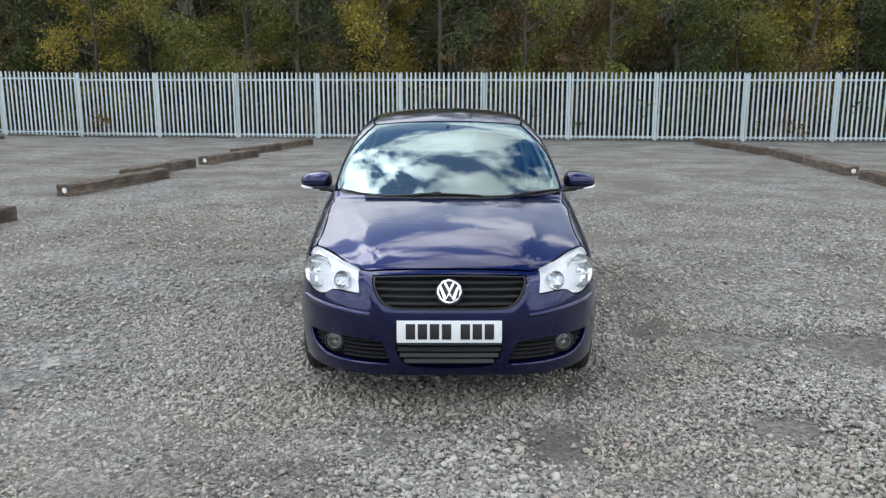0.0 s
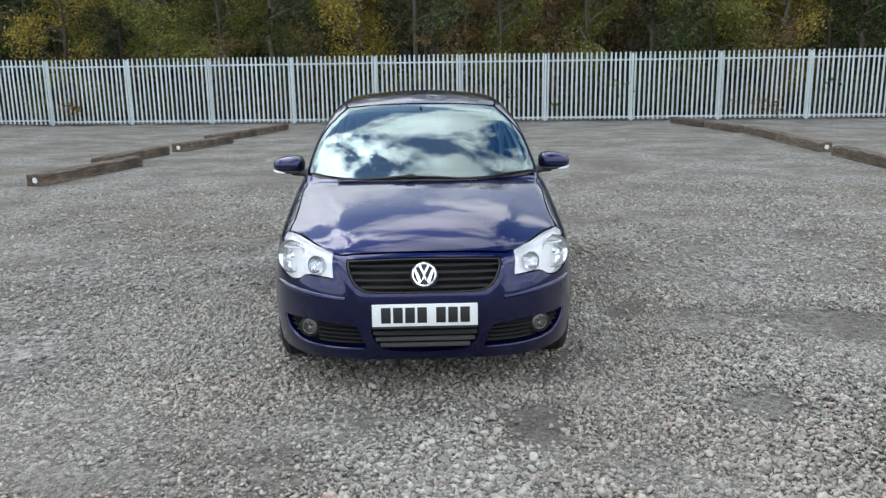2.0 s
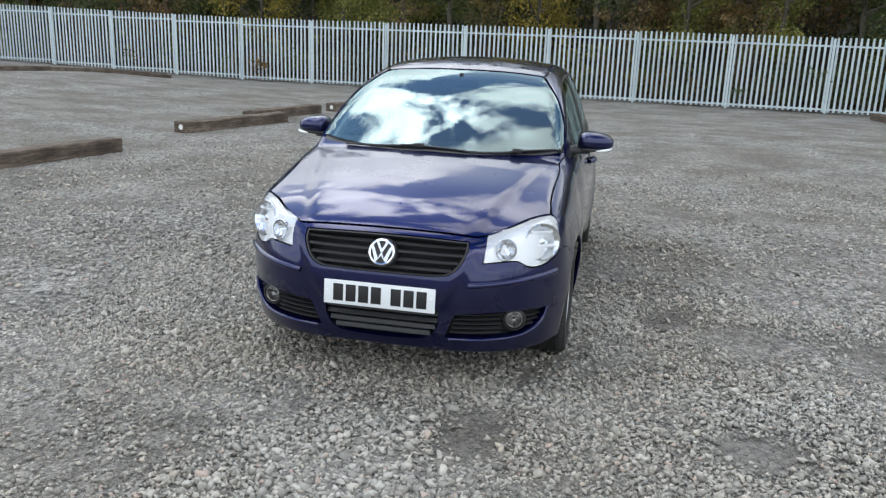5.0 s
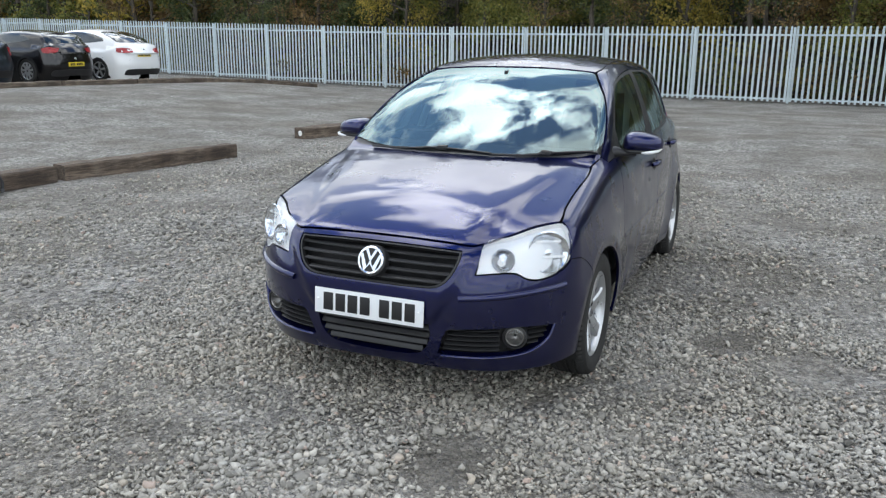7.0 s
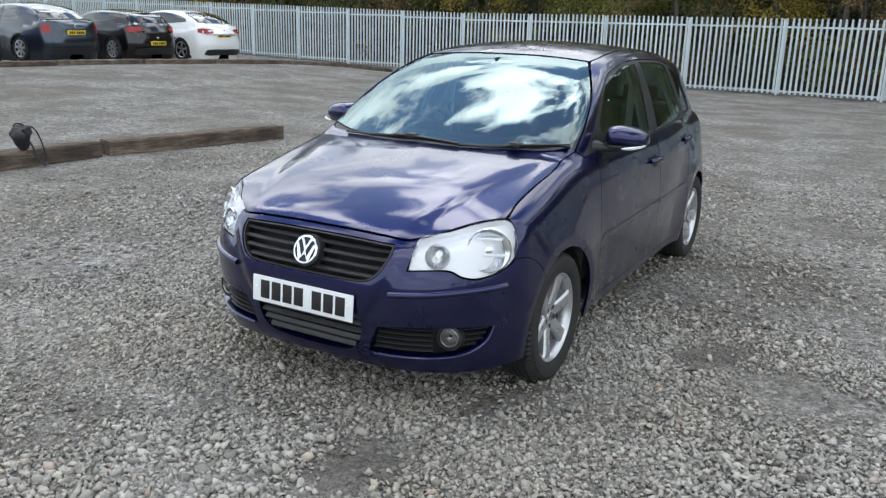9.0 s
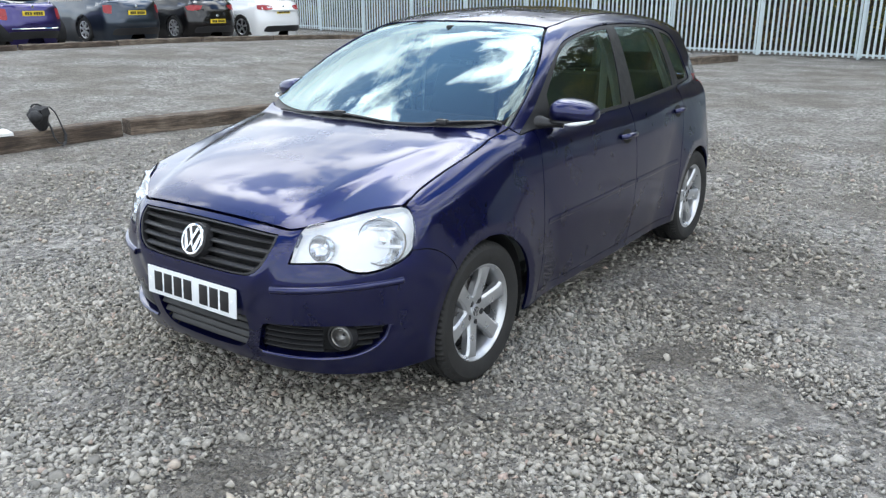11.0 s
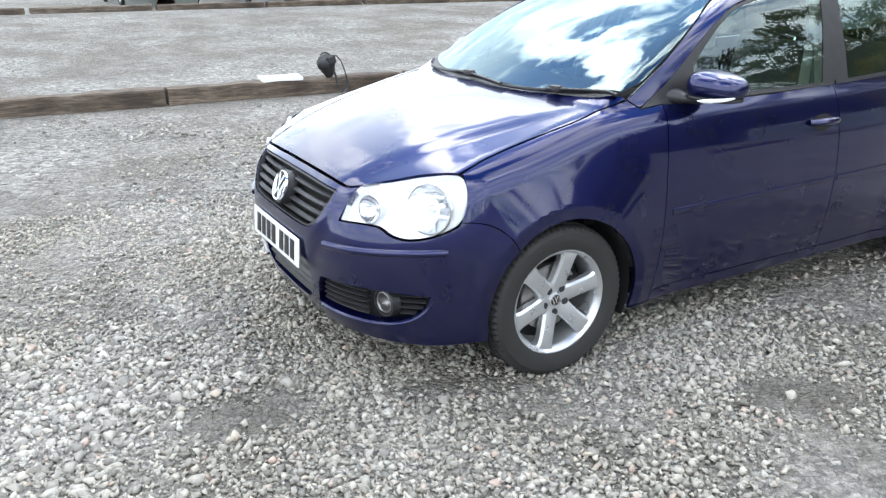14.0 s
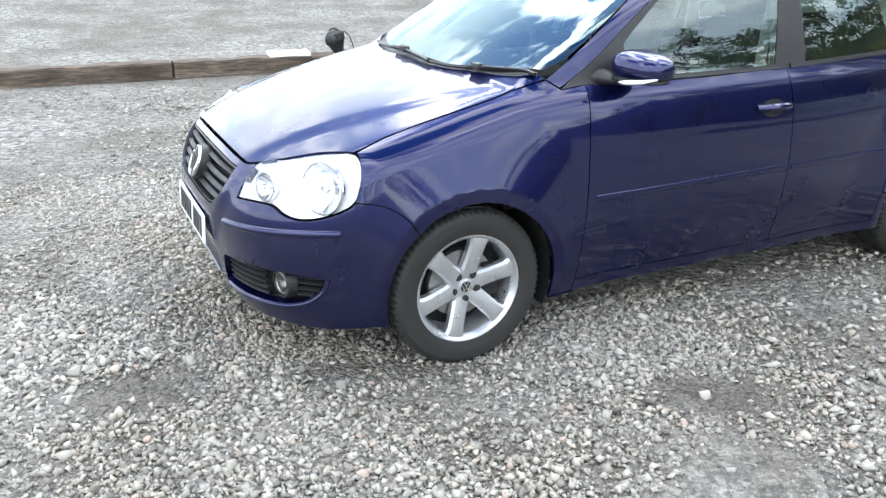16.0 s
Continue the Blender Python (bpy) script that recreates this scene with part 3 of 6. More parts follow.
def leaf_mat(name, a, b, c):
    """Leaves that let some light through."""
    k = Mat(name, 0.55)
    r = k.node("ShaderNodeNewGeometry").outputs["Random Per Island"]
    col = k.ramp(r, (0.0, a), (0.55, b), (1.0, c))
    k.color(col)
    tr = k.node("ShaderNodeBsdfTranslucent", [("Color", col)])
    mx = k.node("ShaderNodeMixShader", [(1, k.b.outputs[0]), (2, tr.outputs[0])], Fac=0.35)
    k.t.links.new(mx.outputs[0], k.t.nodes["Material Output"].inputs["Surface"])
    return k.m


LEAVES = [leaf_mat("olive_leaves", (0.090, 0.114, 0.030), (0.204, 0.216, 0.050), (0.360, 0.300, 0.072)),
          leaf_mat("yellowing_leaves", (0.156, 0.144, 0.031), (0.336, 0.270, 0.050), (0.540, 0.396, 0.078)),
          leaf_mat("dark_green_leaves", (0.034, 0.054, 0.022), (0.084, 0.114, 0.040), (0.168, 0.180, 0.058)),
          leaf_mat("russet_leaves", (0.096, 0.066, 0.030), (0.204, 0.132, 0.054), (0.324, 0.204, 0.072))]


def leaf_cloud(clumps, per, size, r):
    """Small leaf blades scattered in uneven clumps."""
    g = np.random.RandomState(r.randrange(10**6))
    c = np.repeat(np.array([tuple(p) for p, _ in clumps]), per, 0)
    rad = np.repeat(np.array([q for _, q in clumps]), per)
    n = len(c)
    d = g.normal(0, 1, (n, 3)) * (1, 1, 0.8)
    d /= np.linalg.norm(d, axis=1, keepdims=True)
    c = c + d * (rad * g.uniform(0, 1, n) ** 0.45)[:, None]
    a = g.normal(0, 1, (n, 3))
    a /= np.linalg.norm(a, axis=1, keepdims=True)
    b = np.cross(a, g.normal(0, 1, (n, 3)))
    b /= np.linalg.norm(b, axis=1, keepdims=True)
    ln = (size * g.uniform(0.6, 1.4, n))[:, None]
    a, b = a * ln, b * ln * g.uniform(0.4, 0.6, (n, 1))
    vs = np.stack([c - a, c + b, c + a, c - b], 1).reshape(-1, 3)
    return vs.tolist(), np.arange(4 * n).reshape(-1, 4).tolist()


def tree(name, label, height, spread, low, mat, seed, per=36, clumps=60, size=0.105, thick=0.11):
    """A tapered trunk with limbs and a ragged crown."""
    r = random.Random(seed)
    t = root(name, label, "tree", "trees round the yard")
    trunk = [(0, 0, -0.3)]
    for i in range(1, 8):
        trunk.append((trunk[-1][0] + r.gauss(0, 0.07), trunk[-1][1] + r.gauss(0, 0.07), height * 0.9 * i / 7))
    limbs, cl = [sweep(trunk, [thick * (1 - i / 8.5) + 0.012 for i in range(8)], 8)], []
    for i in range(15):
        h = low + (height * 0.92 - low) * (i + r.random()) / 15
        q = min(6, int(h / (height * 0.9) * 7))
        base = Vector(trunk[q]).lerp(Vector(trunk[q + 1]), h / (height * 0.9) * 7 - q)
        a = r.uniform(0, 6.28)
        ln = spread * r.uniform(0.55, 1.05) * (1 - 0.55 * max(0, h - height * 0.45) / (height * 0.55))
        tip = base + Vector((math.cos(a) * ln, math.sin(a) * ln, ln * r.uniform(0.1, 0.6)))
        mid = base.lerp(tip, 0.5) + Vector((0, 0, ln * 0.08))
        limbs.append(sweep([base, mid, tip], [0.045, 0.028, 0.008], 5))
        for _ in range(clumps // 15):
            p = base.lerp(tip, r.uniform(0.35, 1.08)) + Vector((r.gauss(0, 0.25), r.gauss(0, 0.25), r.gauss(0, 0.22)))
            cl.append((p, r.uniform(0.30, 0.66)))
    part("trunk", join(*limbs), BARK, t)
    part("crown", leaf_cloud(cl, per, size, r), mat, t, smooth=False)
    return t


def bush(label, mat, seed, w=1.0, h=1.3, n=16, per=64, size=0.048):
    r = random.Random(seed)
    t = root("bush", label, "bush", "bushes behind the fence")
    stems = [sweep([(0, 0, -0.2), (math.cos(a) * w * 0.3, math.sin(a) * w * 0.3, h * 0.5), (math.cos(a) * w * 0.7, math.sin(a) * w * 0.7, h)], [0.02, 0.013, 0.004], 4) for a in [r.uniform(0, 6.28) for _ in range(9)]]
    part("stemwork", join(*stems), BARK, t)
    part("foliage", leaf_cloud([((r.gauss(0, w * 0.45), r.gauss(0, w * 0.4), r.uniform(0.15, 1) * h), r.uniform(0.2, 0.42)) for _ in range(n)], per, size, r), mat, t, smooth=False)
    return t


def bank_z(x, y):
    d = max(0.0, y - fence_y(x) - 1.2)
    return ground_z(x, 27) - 0.1 + 0.22 * d + 0.012 * d * d


KINDS = (("olive green tree turning yellow in autumn", 7.5, 2.0, 0.5, LEAVES[0]), ("autumn tree with yellow-brown leaves", 6.8, 1.9, 0.5, LEAVES[1]), ("dark green tree in the shade", 9.0, 2.2, 0.7, LEAVES[2]),
         ("thin russet tree in autumn leaf", 7.0, 1.7, 0.6, LEAVES[3]), ("tall dark green tree with bare lower stem", 10.0, 2.2, 2.0, LEAVES[2]))
near_trees = [tree("tree", *k, 11 + i, 84, 105, 0.052, 0.09) for i, k in enumerate(KINDS)]
far_trees = [tree("tree", *k, 41 + i) for i, k in enumerate(KINDS)]
shrubs = [bush("low dark green undergrowth bush", LEAVES[2], 21), bush("tangled brown undergrowth behind the fence", LEAVES[3], 22, 1.2, 1.0), bush("olive green bush in autumn", LEAVES[0], 23, 1.1, 1.6), bush("tall straggling brown scrub bush", LEAVES[3], 24, 0.9, 2.9, 20, 60, 0.042), bush("dense dark green understorey bush", LEAVES[2], 25, 1.7, 3.6, 34, 46, 0.075)]
rng = random.Random(8)
used = set()


def plant(stock, i, x, y, s=1.0):
    """Stands a tree or bush of a stock on the bank or the yard; the first use moves the model itself."""
    m = pose(x, y, bank_z(x, y) if x < 32 else -0.1, 0, 0, rng.uniform(0, 360))
    ob = stock[i]
    if (ob.name, i) in used:
        ob = copy_thing(ob, m)
    else:
        used.add((ob.name, i))
        ob.matrix_basis = m
    ob.scale = (s, s, s)


# leaf colour along the wood: (up to x, kinds)
STRETCHES = ((-27, (0, 2, 3, 1)), (-13.4, (2, 3, 2)), (-8.6, (1, 0)), (-5.4, (0, 2)), (-0.6, (1, 0)), (1.6, (2, 4)), (5.6, (0, 0, 3)), (7.8, (3, 2)), (10.2, (0, 0)), (13.6, (1, 0)), (99, (2, 2, 0)))
for row, (d, gap) in enumerate(((2.6, 2.3), (4.9, 2.6), (8.5, 3.4), (13.0, 4.4))):
    x = -62.0 + row
    while x < 30:
        px = x + rng.uniform(-0.6, 0.6)
        py = fence_y(px) + d + rng.uniform(-0.7, 0.7)
        kinds = next(k for lim, k in STRETCHES if px < lim) if row < 2 else (0, 2, 2, 4, 3)
        plant(near_trees if row < 2 and -25 < px < 18 else far_trees, rng.choice(kinds), px, py, rng.uniform(0.85, 1.2) if row < 2 else rng.uniform(1.35, 1.85))
        x += gap * rng.uniform(0.75, 1.25)
x = -60.0
while x < 28:
    plant(shrubs, rng.choice((0, 0, 1, 2, 3, 3)), x, fence_y(x) + rng.uniform(0.9, 2.2))
    x += rng.uniform(0.6, 1.1)
x = -40.0
while x < 26:
    plant(shrubs, 4, x, fence_y(x) + rng.uniform(5.8, 7.6), rng.uniform(0.9, 1.3))
    x += rng.uniform(1.5, 2.3)
# a line of trees along the other side of the yard
y = -24.0
while y < 40:
    i = rng.choice((0, 2, 4, 3))
    plant(far_trees, i, 36 + rng.uniform(-2, 2), y, rng.uniform(0.5, 0.74))
    y += rng.uniform(2.0, 3.4)


# ---- the blue hatchback ----
HUBS = ((0.795, 0.285), (3.26, 0.285))
deg = 0.013


def ring(hub, r, a0, a1, n=14):
    """Points of an arch from angle a0 to a1, degrees, 0 rearwards and 90 up."""
    return [(hub[0] + r * math.cos(radians(a0 + (a1 - a0) * i / n)), hub[1] + r * math.sin(radians(a0 + (a1 - a0) * i / n))) for i in range(n + 1)]


def corner(p):
    return (p[0], p[1], 1)


def curve_at(pts, n=24):
    """Points spread along a smooth open line."""
    l = loop_of([corner(pts[0]), *pts[1:-1], corner(pts[-1])], 1e-6 + sum(math.dist(a[:2], b[:2]) for a, b in zip(pts, pts[1:])) / n)
    end = np.argmin(np.linalg.norm(l - np.array(pts[-1][:2]), axis=1))
    return [tuple(p) for p in l[:end + 1]]


B = HATCH
hatch = root("hatchback_car", "dark metallic blue five-door hatchback car parked on grey gravel", "car", m=pose(-0.012, 3.85, 0, 0, 0, 0.6))

# shared edges, as (y, z) seen from the side
A_EDGE = [(1.115, 0.992), (1.26, 1.085), (1.42, 1.190), (1.60, 1.295), (1.72, 1.350), (1.80, 1.377)]
RAIL = [(1.80, 1.377), (1.95, 1.402), (2.15, 1.421), (2.4, 1.430), (2.8, 1.421), (3.2, 1.388), (3.48, 1.348)]
C_EDGE = [(3.48, 1.348), (3.56, 1.26), (3.64, 1.12), (3.70, 1.0), (3.755, 0.90), (3.775, 0.78), (3.78, 0.64)]
HOOD_EDGE = [(0.405, 0.806), (0.50, 0.838), (0.69, 0.887), (0.90, 0.936), (1.115, 0.990)]
LAMP_OUT = [(0.372, 0.652), (0.388, 0.70), (0.399, 0.745), (0.405, 0.806)]
SPLIT = [(0.372, 0.652), (0.437, 0.645), (0.494, 0.622), (0.545, 0.580), (0.580, 0.527)]
DOOR_FRONT = [(1.262, 0.968), (1.258, 0.83), (1.255, 0.6), (1.242, 0.40), (1.228, 0.245)]
DOOR_MID = [(2.235, 0.978), (2.252, 0.83), (2.262, 0.6), (2.258, 0.40), (2.245, 0.245)]
DOOR_REAR = [(3.045, 1.008), (3.06, 0.90), (3.02, 0.78), (2.945, 0.62), (2.905, 0.47), (2.885, 0.30), (2.875, 0.245)]
BELT = [(1.262, 0.968), (1.8, 0.965), (2.235, 0.978), (2.34, 0.981), (2.99, 1.005), (3.045, 1.008)]
DLO_TOP = [(1.185, 0.972), (1.292, 1.034), (1.378, 1.094), (1.482, 1.168), (1.60, 1.243), (1.75, 1.312), (2.05, 1.362), (2.35, 1.379), (2.83, 1.364), (3.0, 1.340), (3.17, 1.300), (3.24, 1.24), (3.33, 1.09), (3.35, 1.035), (3.30, 1.022), (3.045, 1.010)]


def xy(pts):
    """(y, z) points of the side as (x, y) seen from above."""
    q = B.side(np.array([p[:2] for p in pts]))
    return [(a, b) for a, b, _ in q]


# hood
hood_side = xy(curve_at(HOOD_EDGE, 14))
hood_half = [(0, 0.098), (0.25, 0.102), (0.40, 0.113), (0.445, 0.135), (0.54, 0.215), (0.62, 0.312), corner((hood_side[0][0] - 0.004, hood_side[0][1] - 0.01))] + hood_side[1:-1] + [corner(hood_side[-1]), (0.62, 1.035), (0.45, 0.972), (0.3, 0.925), (0.15, 0.902), (0, 0.90)]
hood = part("hood", shell(B, B.above, mirrored(hood_half), 0.02, 0.0025), PAINT, hatch, "blue hood with two raised creases")

# roof and glass
rail_xy = xy(curve_at(RAIL, 16))
roof_half = [(0, 1.772), (0.25, 1.785), corner((rail_xy[0][0], rail_xy[0][1]))] + rail_xy[1:-1] + [corner(rail_xy[-1]), (0.25, 3.545), (0, 3.555)]
part("roof", shell(B, B.above, mirrored(roof_half), 0.045, 0.002), PAINT, hatch)
a_xy = xy(curve_at(A_EDGE, 14))
ws_half = [(0, 0.928), (0.3, 0.948), (0.52, 1.015), corner((0.688, 1.110))] + [(x - 0.004, y + 0.006) for x, y in a_xy[2:-1]] + [corner((a_xy[-1][0] - 0.012, a_xy[-1][1] - 0.004)), (0.25, 1.776), (0, 1.762)]
windscreen = part("windscreen", shell(B, B.above, mirrored(ws_half), 0.05, 0.004, -0.004, 0.0), WINDSCREEN, hatch, "windscreen reflecting clouds")
windscreen.visible_shadow = False
ws_in = [(0, 0.950), (0.3, 0.972), (0.5, 1.030), (0.655, 1.118)] + [(x - 0.018, y + 0.008) for x, y in a_xy[4:-2]] + [(a_xy[-1][0] - 0.035, a_xy[-1][1] - 0.03), (0.25, 1.732), (0, 1.72)]
part("windscreen_band", shell(B, B.above, mirrored(ws_half), 0.05, 0.003, -0.008, 0.0, holes=[mirrored(ws_in)]), BLACK, windscreen, "black printed edge of the windscreen")
cowl_half = [(0, 0.893), (0.2, 0.903), (0.40, 0.948), (0.60, 1.022), corner((0.680, 1.085)), corner((0.676, 1.105)), (0.52, 1.025), (0.3, 0.958), (0, 0.938)]
part("cowl_grille", shell(B, B.above, mirrored(cowl_half), 0.04, 0.0, -0.012, 0.0), BLACK, hatch, "black plastic cowl")

# side frame, doors, fenders
frame_pts = [corner(A_EDGE[0])] + curve_at(A_EDGE, 14)[1:] + curve_at(RAIL, 16)[1:-1] + [corner(RAIL[-1])] + curve_at(C_EDGE, 12)[1:-1] + [corner(C_EDGE[-1]), corner((3.50, 0.62)), corner((3.445, 0.553))]
frame_pts += ring(HUBS[1], 0.326, 56, 160, 12)[1:-1]
frame_pts += [corner((2.943, 0.36)), corner((2.893, 0.39))] + [p for p in curve_at(DOOR_REAR[::-1], 16) if p[1] > 0.41][:-1] + [corner(DOOR_REAR[0])]
frame_pts += [corner(DLO_TOP[-1])] + curve_at(DLO_TOP[::-1], 40)[1:-1] + [corner(DLO_TOP[0]), corner((1.160, 0.962))]
for sgn, s in both(shell(B, B.side, frame_pts, 0.018)):
    part("side_frame", s, PAINT, hatch)
fender_pts = [corner(HOOD_EDGE[0])] + curve_at(HOOD_EDGE, 14)[1:-1] + [corner(HOOD_EDGE[-1]), corner((1.163, 0.958)), corner(DOOR_FRONT[0])] + curve_at(DOOR_FRONT, 10)[1:-1] + [corner(DOOR_FRONT[-1]), corner((1.222, 0.20)), corner((1.112, 0.20))]
fender_pts += ring(HUBS[0], 0.326, -14, 131, 18)[1:-1] + [corner(SPLIT[-1])] + curve_at(SPLIT[::-1], 8)[1:-1] + [corner(SPLIT[0])] + curve_at(LAMP_OUT, 6)[1:-1]
for sgn, s in both(shell(B, B.side, fender_pts, 0.015)):
    part("front_fender", s, PAINT, hatch)
fd_pts = [corner(DOOR_FRONT[0])] + curve_at(BELT[:3], 8)[1:-1] + [corner(DOOR_MID[0])] + curve_at(DOOR_MID, 10)[1:-1] + [corner(DOOR_MID[-1]), corner(DOOR_FRONT[-1])] + curve_at(DOOR_FRONT[::-1], 10)[1:-1]
rd_pts = [corner(DOOR_MID[0]), (2.34, 0.981), (2.99, 1.005), corner(DOOR_REAR[0])] + curve_at(DOOR_REAR, 14)[1:-1] + [corner(DOOR_REAR[-1]), corner(DOOR_MID[-1])] + curve_at(DOOR_MID[::-1], 10)[1:-1]
fd, rd = shell(B, B.side, fd_pts, 0.04), shell(B, B.side, rd_pts, 0.04)
sill_pts = [corner((1.112, 0.195)), corner((1.222, 0.195)), corner((1.228, 0.245)), corner((2.245, 0.245)), corner((2.875, 0.245)), corner((2.885, 0.30)), corner((2.893, 0.385)), corner((2.943, 0.355)), (2.934, 0.285), corner((2.944, 0.195))]
sill = shell(B, B.side, sill_pts, 0.05)

# side glass, pillars between
g_front = [(1.445, 0.980, 1), (1.8, 0.977), (2.178, 0.989, 1), (2.205, 1.10), (2.242, 1.25), (2.262, 1.358, 1), (2.05, 1.348), (1.79, 1.308), (1.66, 1.258), (1.53, 1.165), (1.452, 1.10, 1)]
g_rear = [(2.352, 0.993, 1), (2.965, 1.017, 1), (2.968, 1.09), (2.93, 1.25), (2.905, 1.335, 1), (2.83, 1.350), (2.6, 1.362), (2.372, 1.365, 1), (2.362, 1.20)]
g_quart = [(3.095, 1.036, 1), (3.30, 1.041), (3.315, 1.09), (3.24, 1.215), (3.16, 1.283), (3.005, 1.320, 1), (3.05, 1.16)]
dlo = [corner((1.163, 0.960)), corner((1.262, 0.970))] + curve_at(BELT, 20)[1:-1] + [corner(BELT[-1])] + curve_at(DLO_TOP[::-1], 40)[1:-1] + [corner(DLO_TOP[0])]
surround = shell(B, B.side, dlo, 0.04, 0.001, -0.005, 0.006, holes=[g_front, g_rear, g_quart])
gf, gr, gq = (shell(B, B.side, g, 0.05, -0.004, -0.007, 0.0) for g in (g_front, g_rear, g_quart))
trim = [shell(B, B.side, curve_at([(a, b), ((a + c) / 2, (b + d) / 2 - 0.001), (c, d)], 10)[:-1] + [(c, d, 1), (c, d + 0.016, 1)] + curve_at([(c, d + 0.016), ((a + c) / 2, (b + d) / 2 + 0.015), (a, b + 0.016)], 10)[1:-1] + [(a, b + 0.016, 1), (a, b, 1)], 0.03, 0, 0.004, 0.006)
        for a, b, c, d in ((1.40, 0.966, 2.235, 0.972), (2.255, 0.973, 3.03, 1.0))]
for sgn in (1, -1):
    def side(s, sgn=sgn):
        return s if sgn > 0 else flip(s)
    front_door = part("front_door", side(fd), PAINT, hatch)
    rear_door = part("rear_door", side(rd), PAINT, hatch)
    part("sill", side(sill), PAINT, hatch)
    part("window_surround", side(surround), BLACK, hatch, "matt black window surround")
    for s, owner, mat in ((gf, front_door, TINTED), (gr, rear_door, TINTED), (gq, hatch, TINTED)):
        part("side_window" if owner is not hatch else "quarter_window", side(s), mat, owner, "lightly green tinted glass").visible_shadow = False
    for (ya, yb), owner in (((1.295, 2.245), front_door), ((2.278, 2.89), rear_door)):
        bm = bead(B, B.side, [(y, 0.560 + 0.012 * (y - 1.3)) for y in np.linspace(ya, yb, 22)], [(-0.017, -0.003), (-0.014, 0.001), (-0.008, 0.0022), (0.006, 0.0022), (0.012, 0.0012), (0.017, -0.003)])
        part("rubbing_strip", bm if sgn > 0 else mirror_bm(bm), PAINT, owner, smooth=50)
    for s, owner in zip(trim, (front_door, rear_door)):
        part("waist_seal", side(s), BLACK, owner, "black rubber seal")
    for (ya, yb, z), owner in (((2.055, 2.225, 0.832), front_door), ((2.865, 3.015, 0.872), rear_door)):
        ym = (ya + yb) / 2
        bar = np.array([(y, z + 0.006 * math.sin(math.pi * i / 8)) for i, y in enumerate(np.linspace(ya, yb, 9))])
        q = B.side(bar)
        q[:, 0] += [0.006 + 0.030 * math.sin(math.pi * i / 8) ** 0.5 for i in range(9)]
        q[:, 0] *= sgn
        part("door_handle", sweep(q, [0.012, 0.015, 0.015, 0.015, 0.015, 0.015, 0.015, 0.015, 0.012], 10), PAINT, owner)
        # no hollow is cut: a near-black sheet on the door paints the recess's shade
        part("handle_recess", side(shell(B, B.side, [(ym - 0.058, z), (ym - 0.044, z - 0.030), (ym, z - 0.042), (ym + 0.044, z - 0.030), (ym + 0.058, z), (ym + 0.035, z + 0.026), (ym - 0.035, z + 0.026)], 0.02, 0, 0.0015, 0.0)), DARK, owner, "flat dark sheet standing for the shade in the grip recess")

# bumper, with its openings, drawn round the nose
LAMP = [(28.6, 0.627, 1), (31.2, 0.722), (35, 0.752), (41, 0.777), (48, 0.798), (53, 0.806), (55.6, 0.792), (56.6, 0.745), (56.4, 0.69), (54.5, 0.643), (50, 0.610), (45, 0.595), (41.5, 0.604), (38.6, 0.629), (34, 0.632)]
hood_lamp = B.above(np.array([(0.455, 0.147), (0.54, 0.220), (0.62, 0.318), (hood_side[0][0] - 0.012, hood_side[0][1] - 0.012)]))
LAMP = [LAMP[0], *[(math.degrees(math.atan2(a, 0.9 - b)), c - 0.004) for a, b, c in hood_lamp], *LAMP[6:]]
GRILLE = [(0, 0.722), (14, 0.720), (25.2, 0.713, 1), (24.4, 0.675), (21.6, 0.603), (19.0, 0.572), (16, 0.563), (0, 0.560)]
LOWER = [(0, 0.402), (16.6, 0.402, 1), (16.8, 0.345), (15.6, 0.290), (13.2, 0.258), (8, 0.247), (0, 0.243)]
FOG = [(19.0, 0.270, 1), (21.2, 0.378), (23, 0.388), (36, 0.398), (45, 0.392), (49.2, 0.388, 1), (48, 0.345), (45, 0.306), (40.5, 0.281), (32, 0.272)]


def nose(pts):
    return [(p[0] * deg, *p[1:]) for p in pts]


def theta(pts):
    """(y, z) side points as round-the-nose points."""
    q = B.side(np.array([p[:2] for p in pts]))
    return [(math.degrees(math.atan2(a, 0.9 - b)), c) for a, b, c in q]


def neg(pts):
    return [(-p[0], *p[1:]) for p in pts]


split_n = theta(curve_at(SPLIT, 6))
arch_n = theta(ring(HUBS[0], 0.326, 132, 196, 8))
hood_front = [(math.degrees(math.atan2(a, 0.9 - b)), c - 0.005) for a, b, c in B.above(np.array([(0, 0.098), (0.125, 0.0995), (0.25, 0.102), (0.34, 0.107), (0.41, 0.118), (0.452, 0.142)]))]
top_n = [*hood_front[:-1], corner(hood_front[-1]), (28.2, 0.622, 1), (34, 0.627), (38.2, 0.624), (41.3, 0.598), (45, 0.589), (50, 0.604), (54.8, 0.638), corner(split_n[0])]
bumper_half = top_n + split_n[1:-1] + [corner(split_n[-1])] + arch_n[1:-1] + [corner(arch_n[-1]), (60, 0.20), (48, 0.188), (30, 0.192), (0, 0.195)]
bumper = part("front_bumper", shell(B, B.around, mirrored(nose(bumper_half)), 0.024, 0.0015, 0, 0.03,
              holes=[mirrored(nose(GRILLE)), mirrored(nose(LOWER)), nose(FOG), neg(nose(FOG))], fine=0.012), PAINT, hatch, "blue front bumper")
lip_half = [(0, 0.195), (30, 0.192), (44, 0.190, 1), (44, 0.168, 1), (30, 0.168), (0, 0.170)]
part("bumper_lip", shell(B, B.around, mirrored(nose(lip_half)), 0.03, 0, -0.025, 0.02), BLACK, bumper, "black lower spoiler lip")


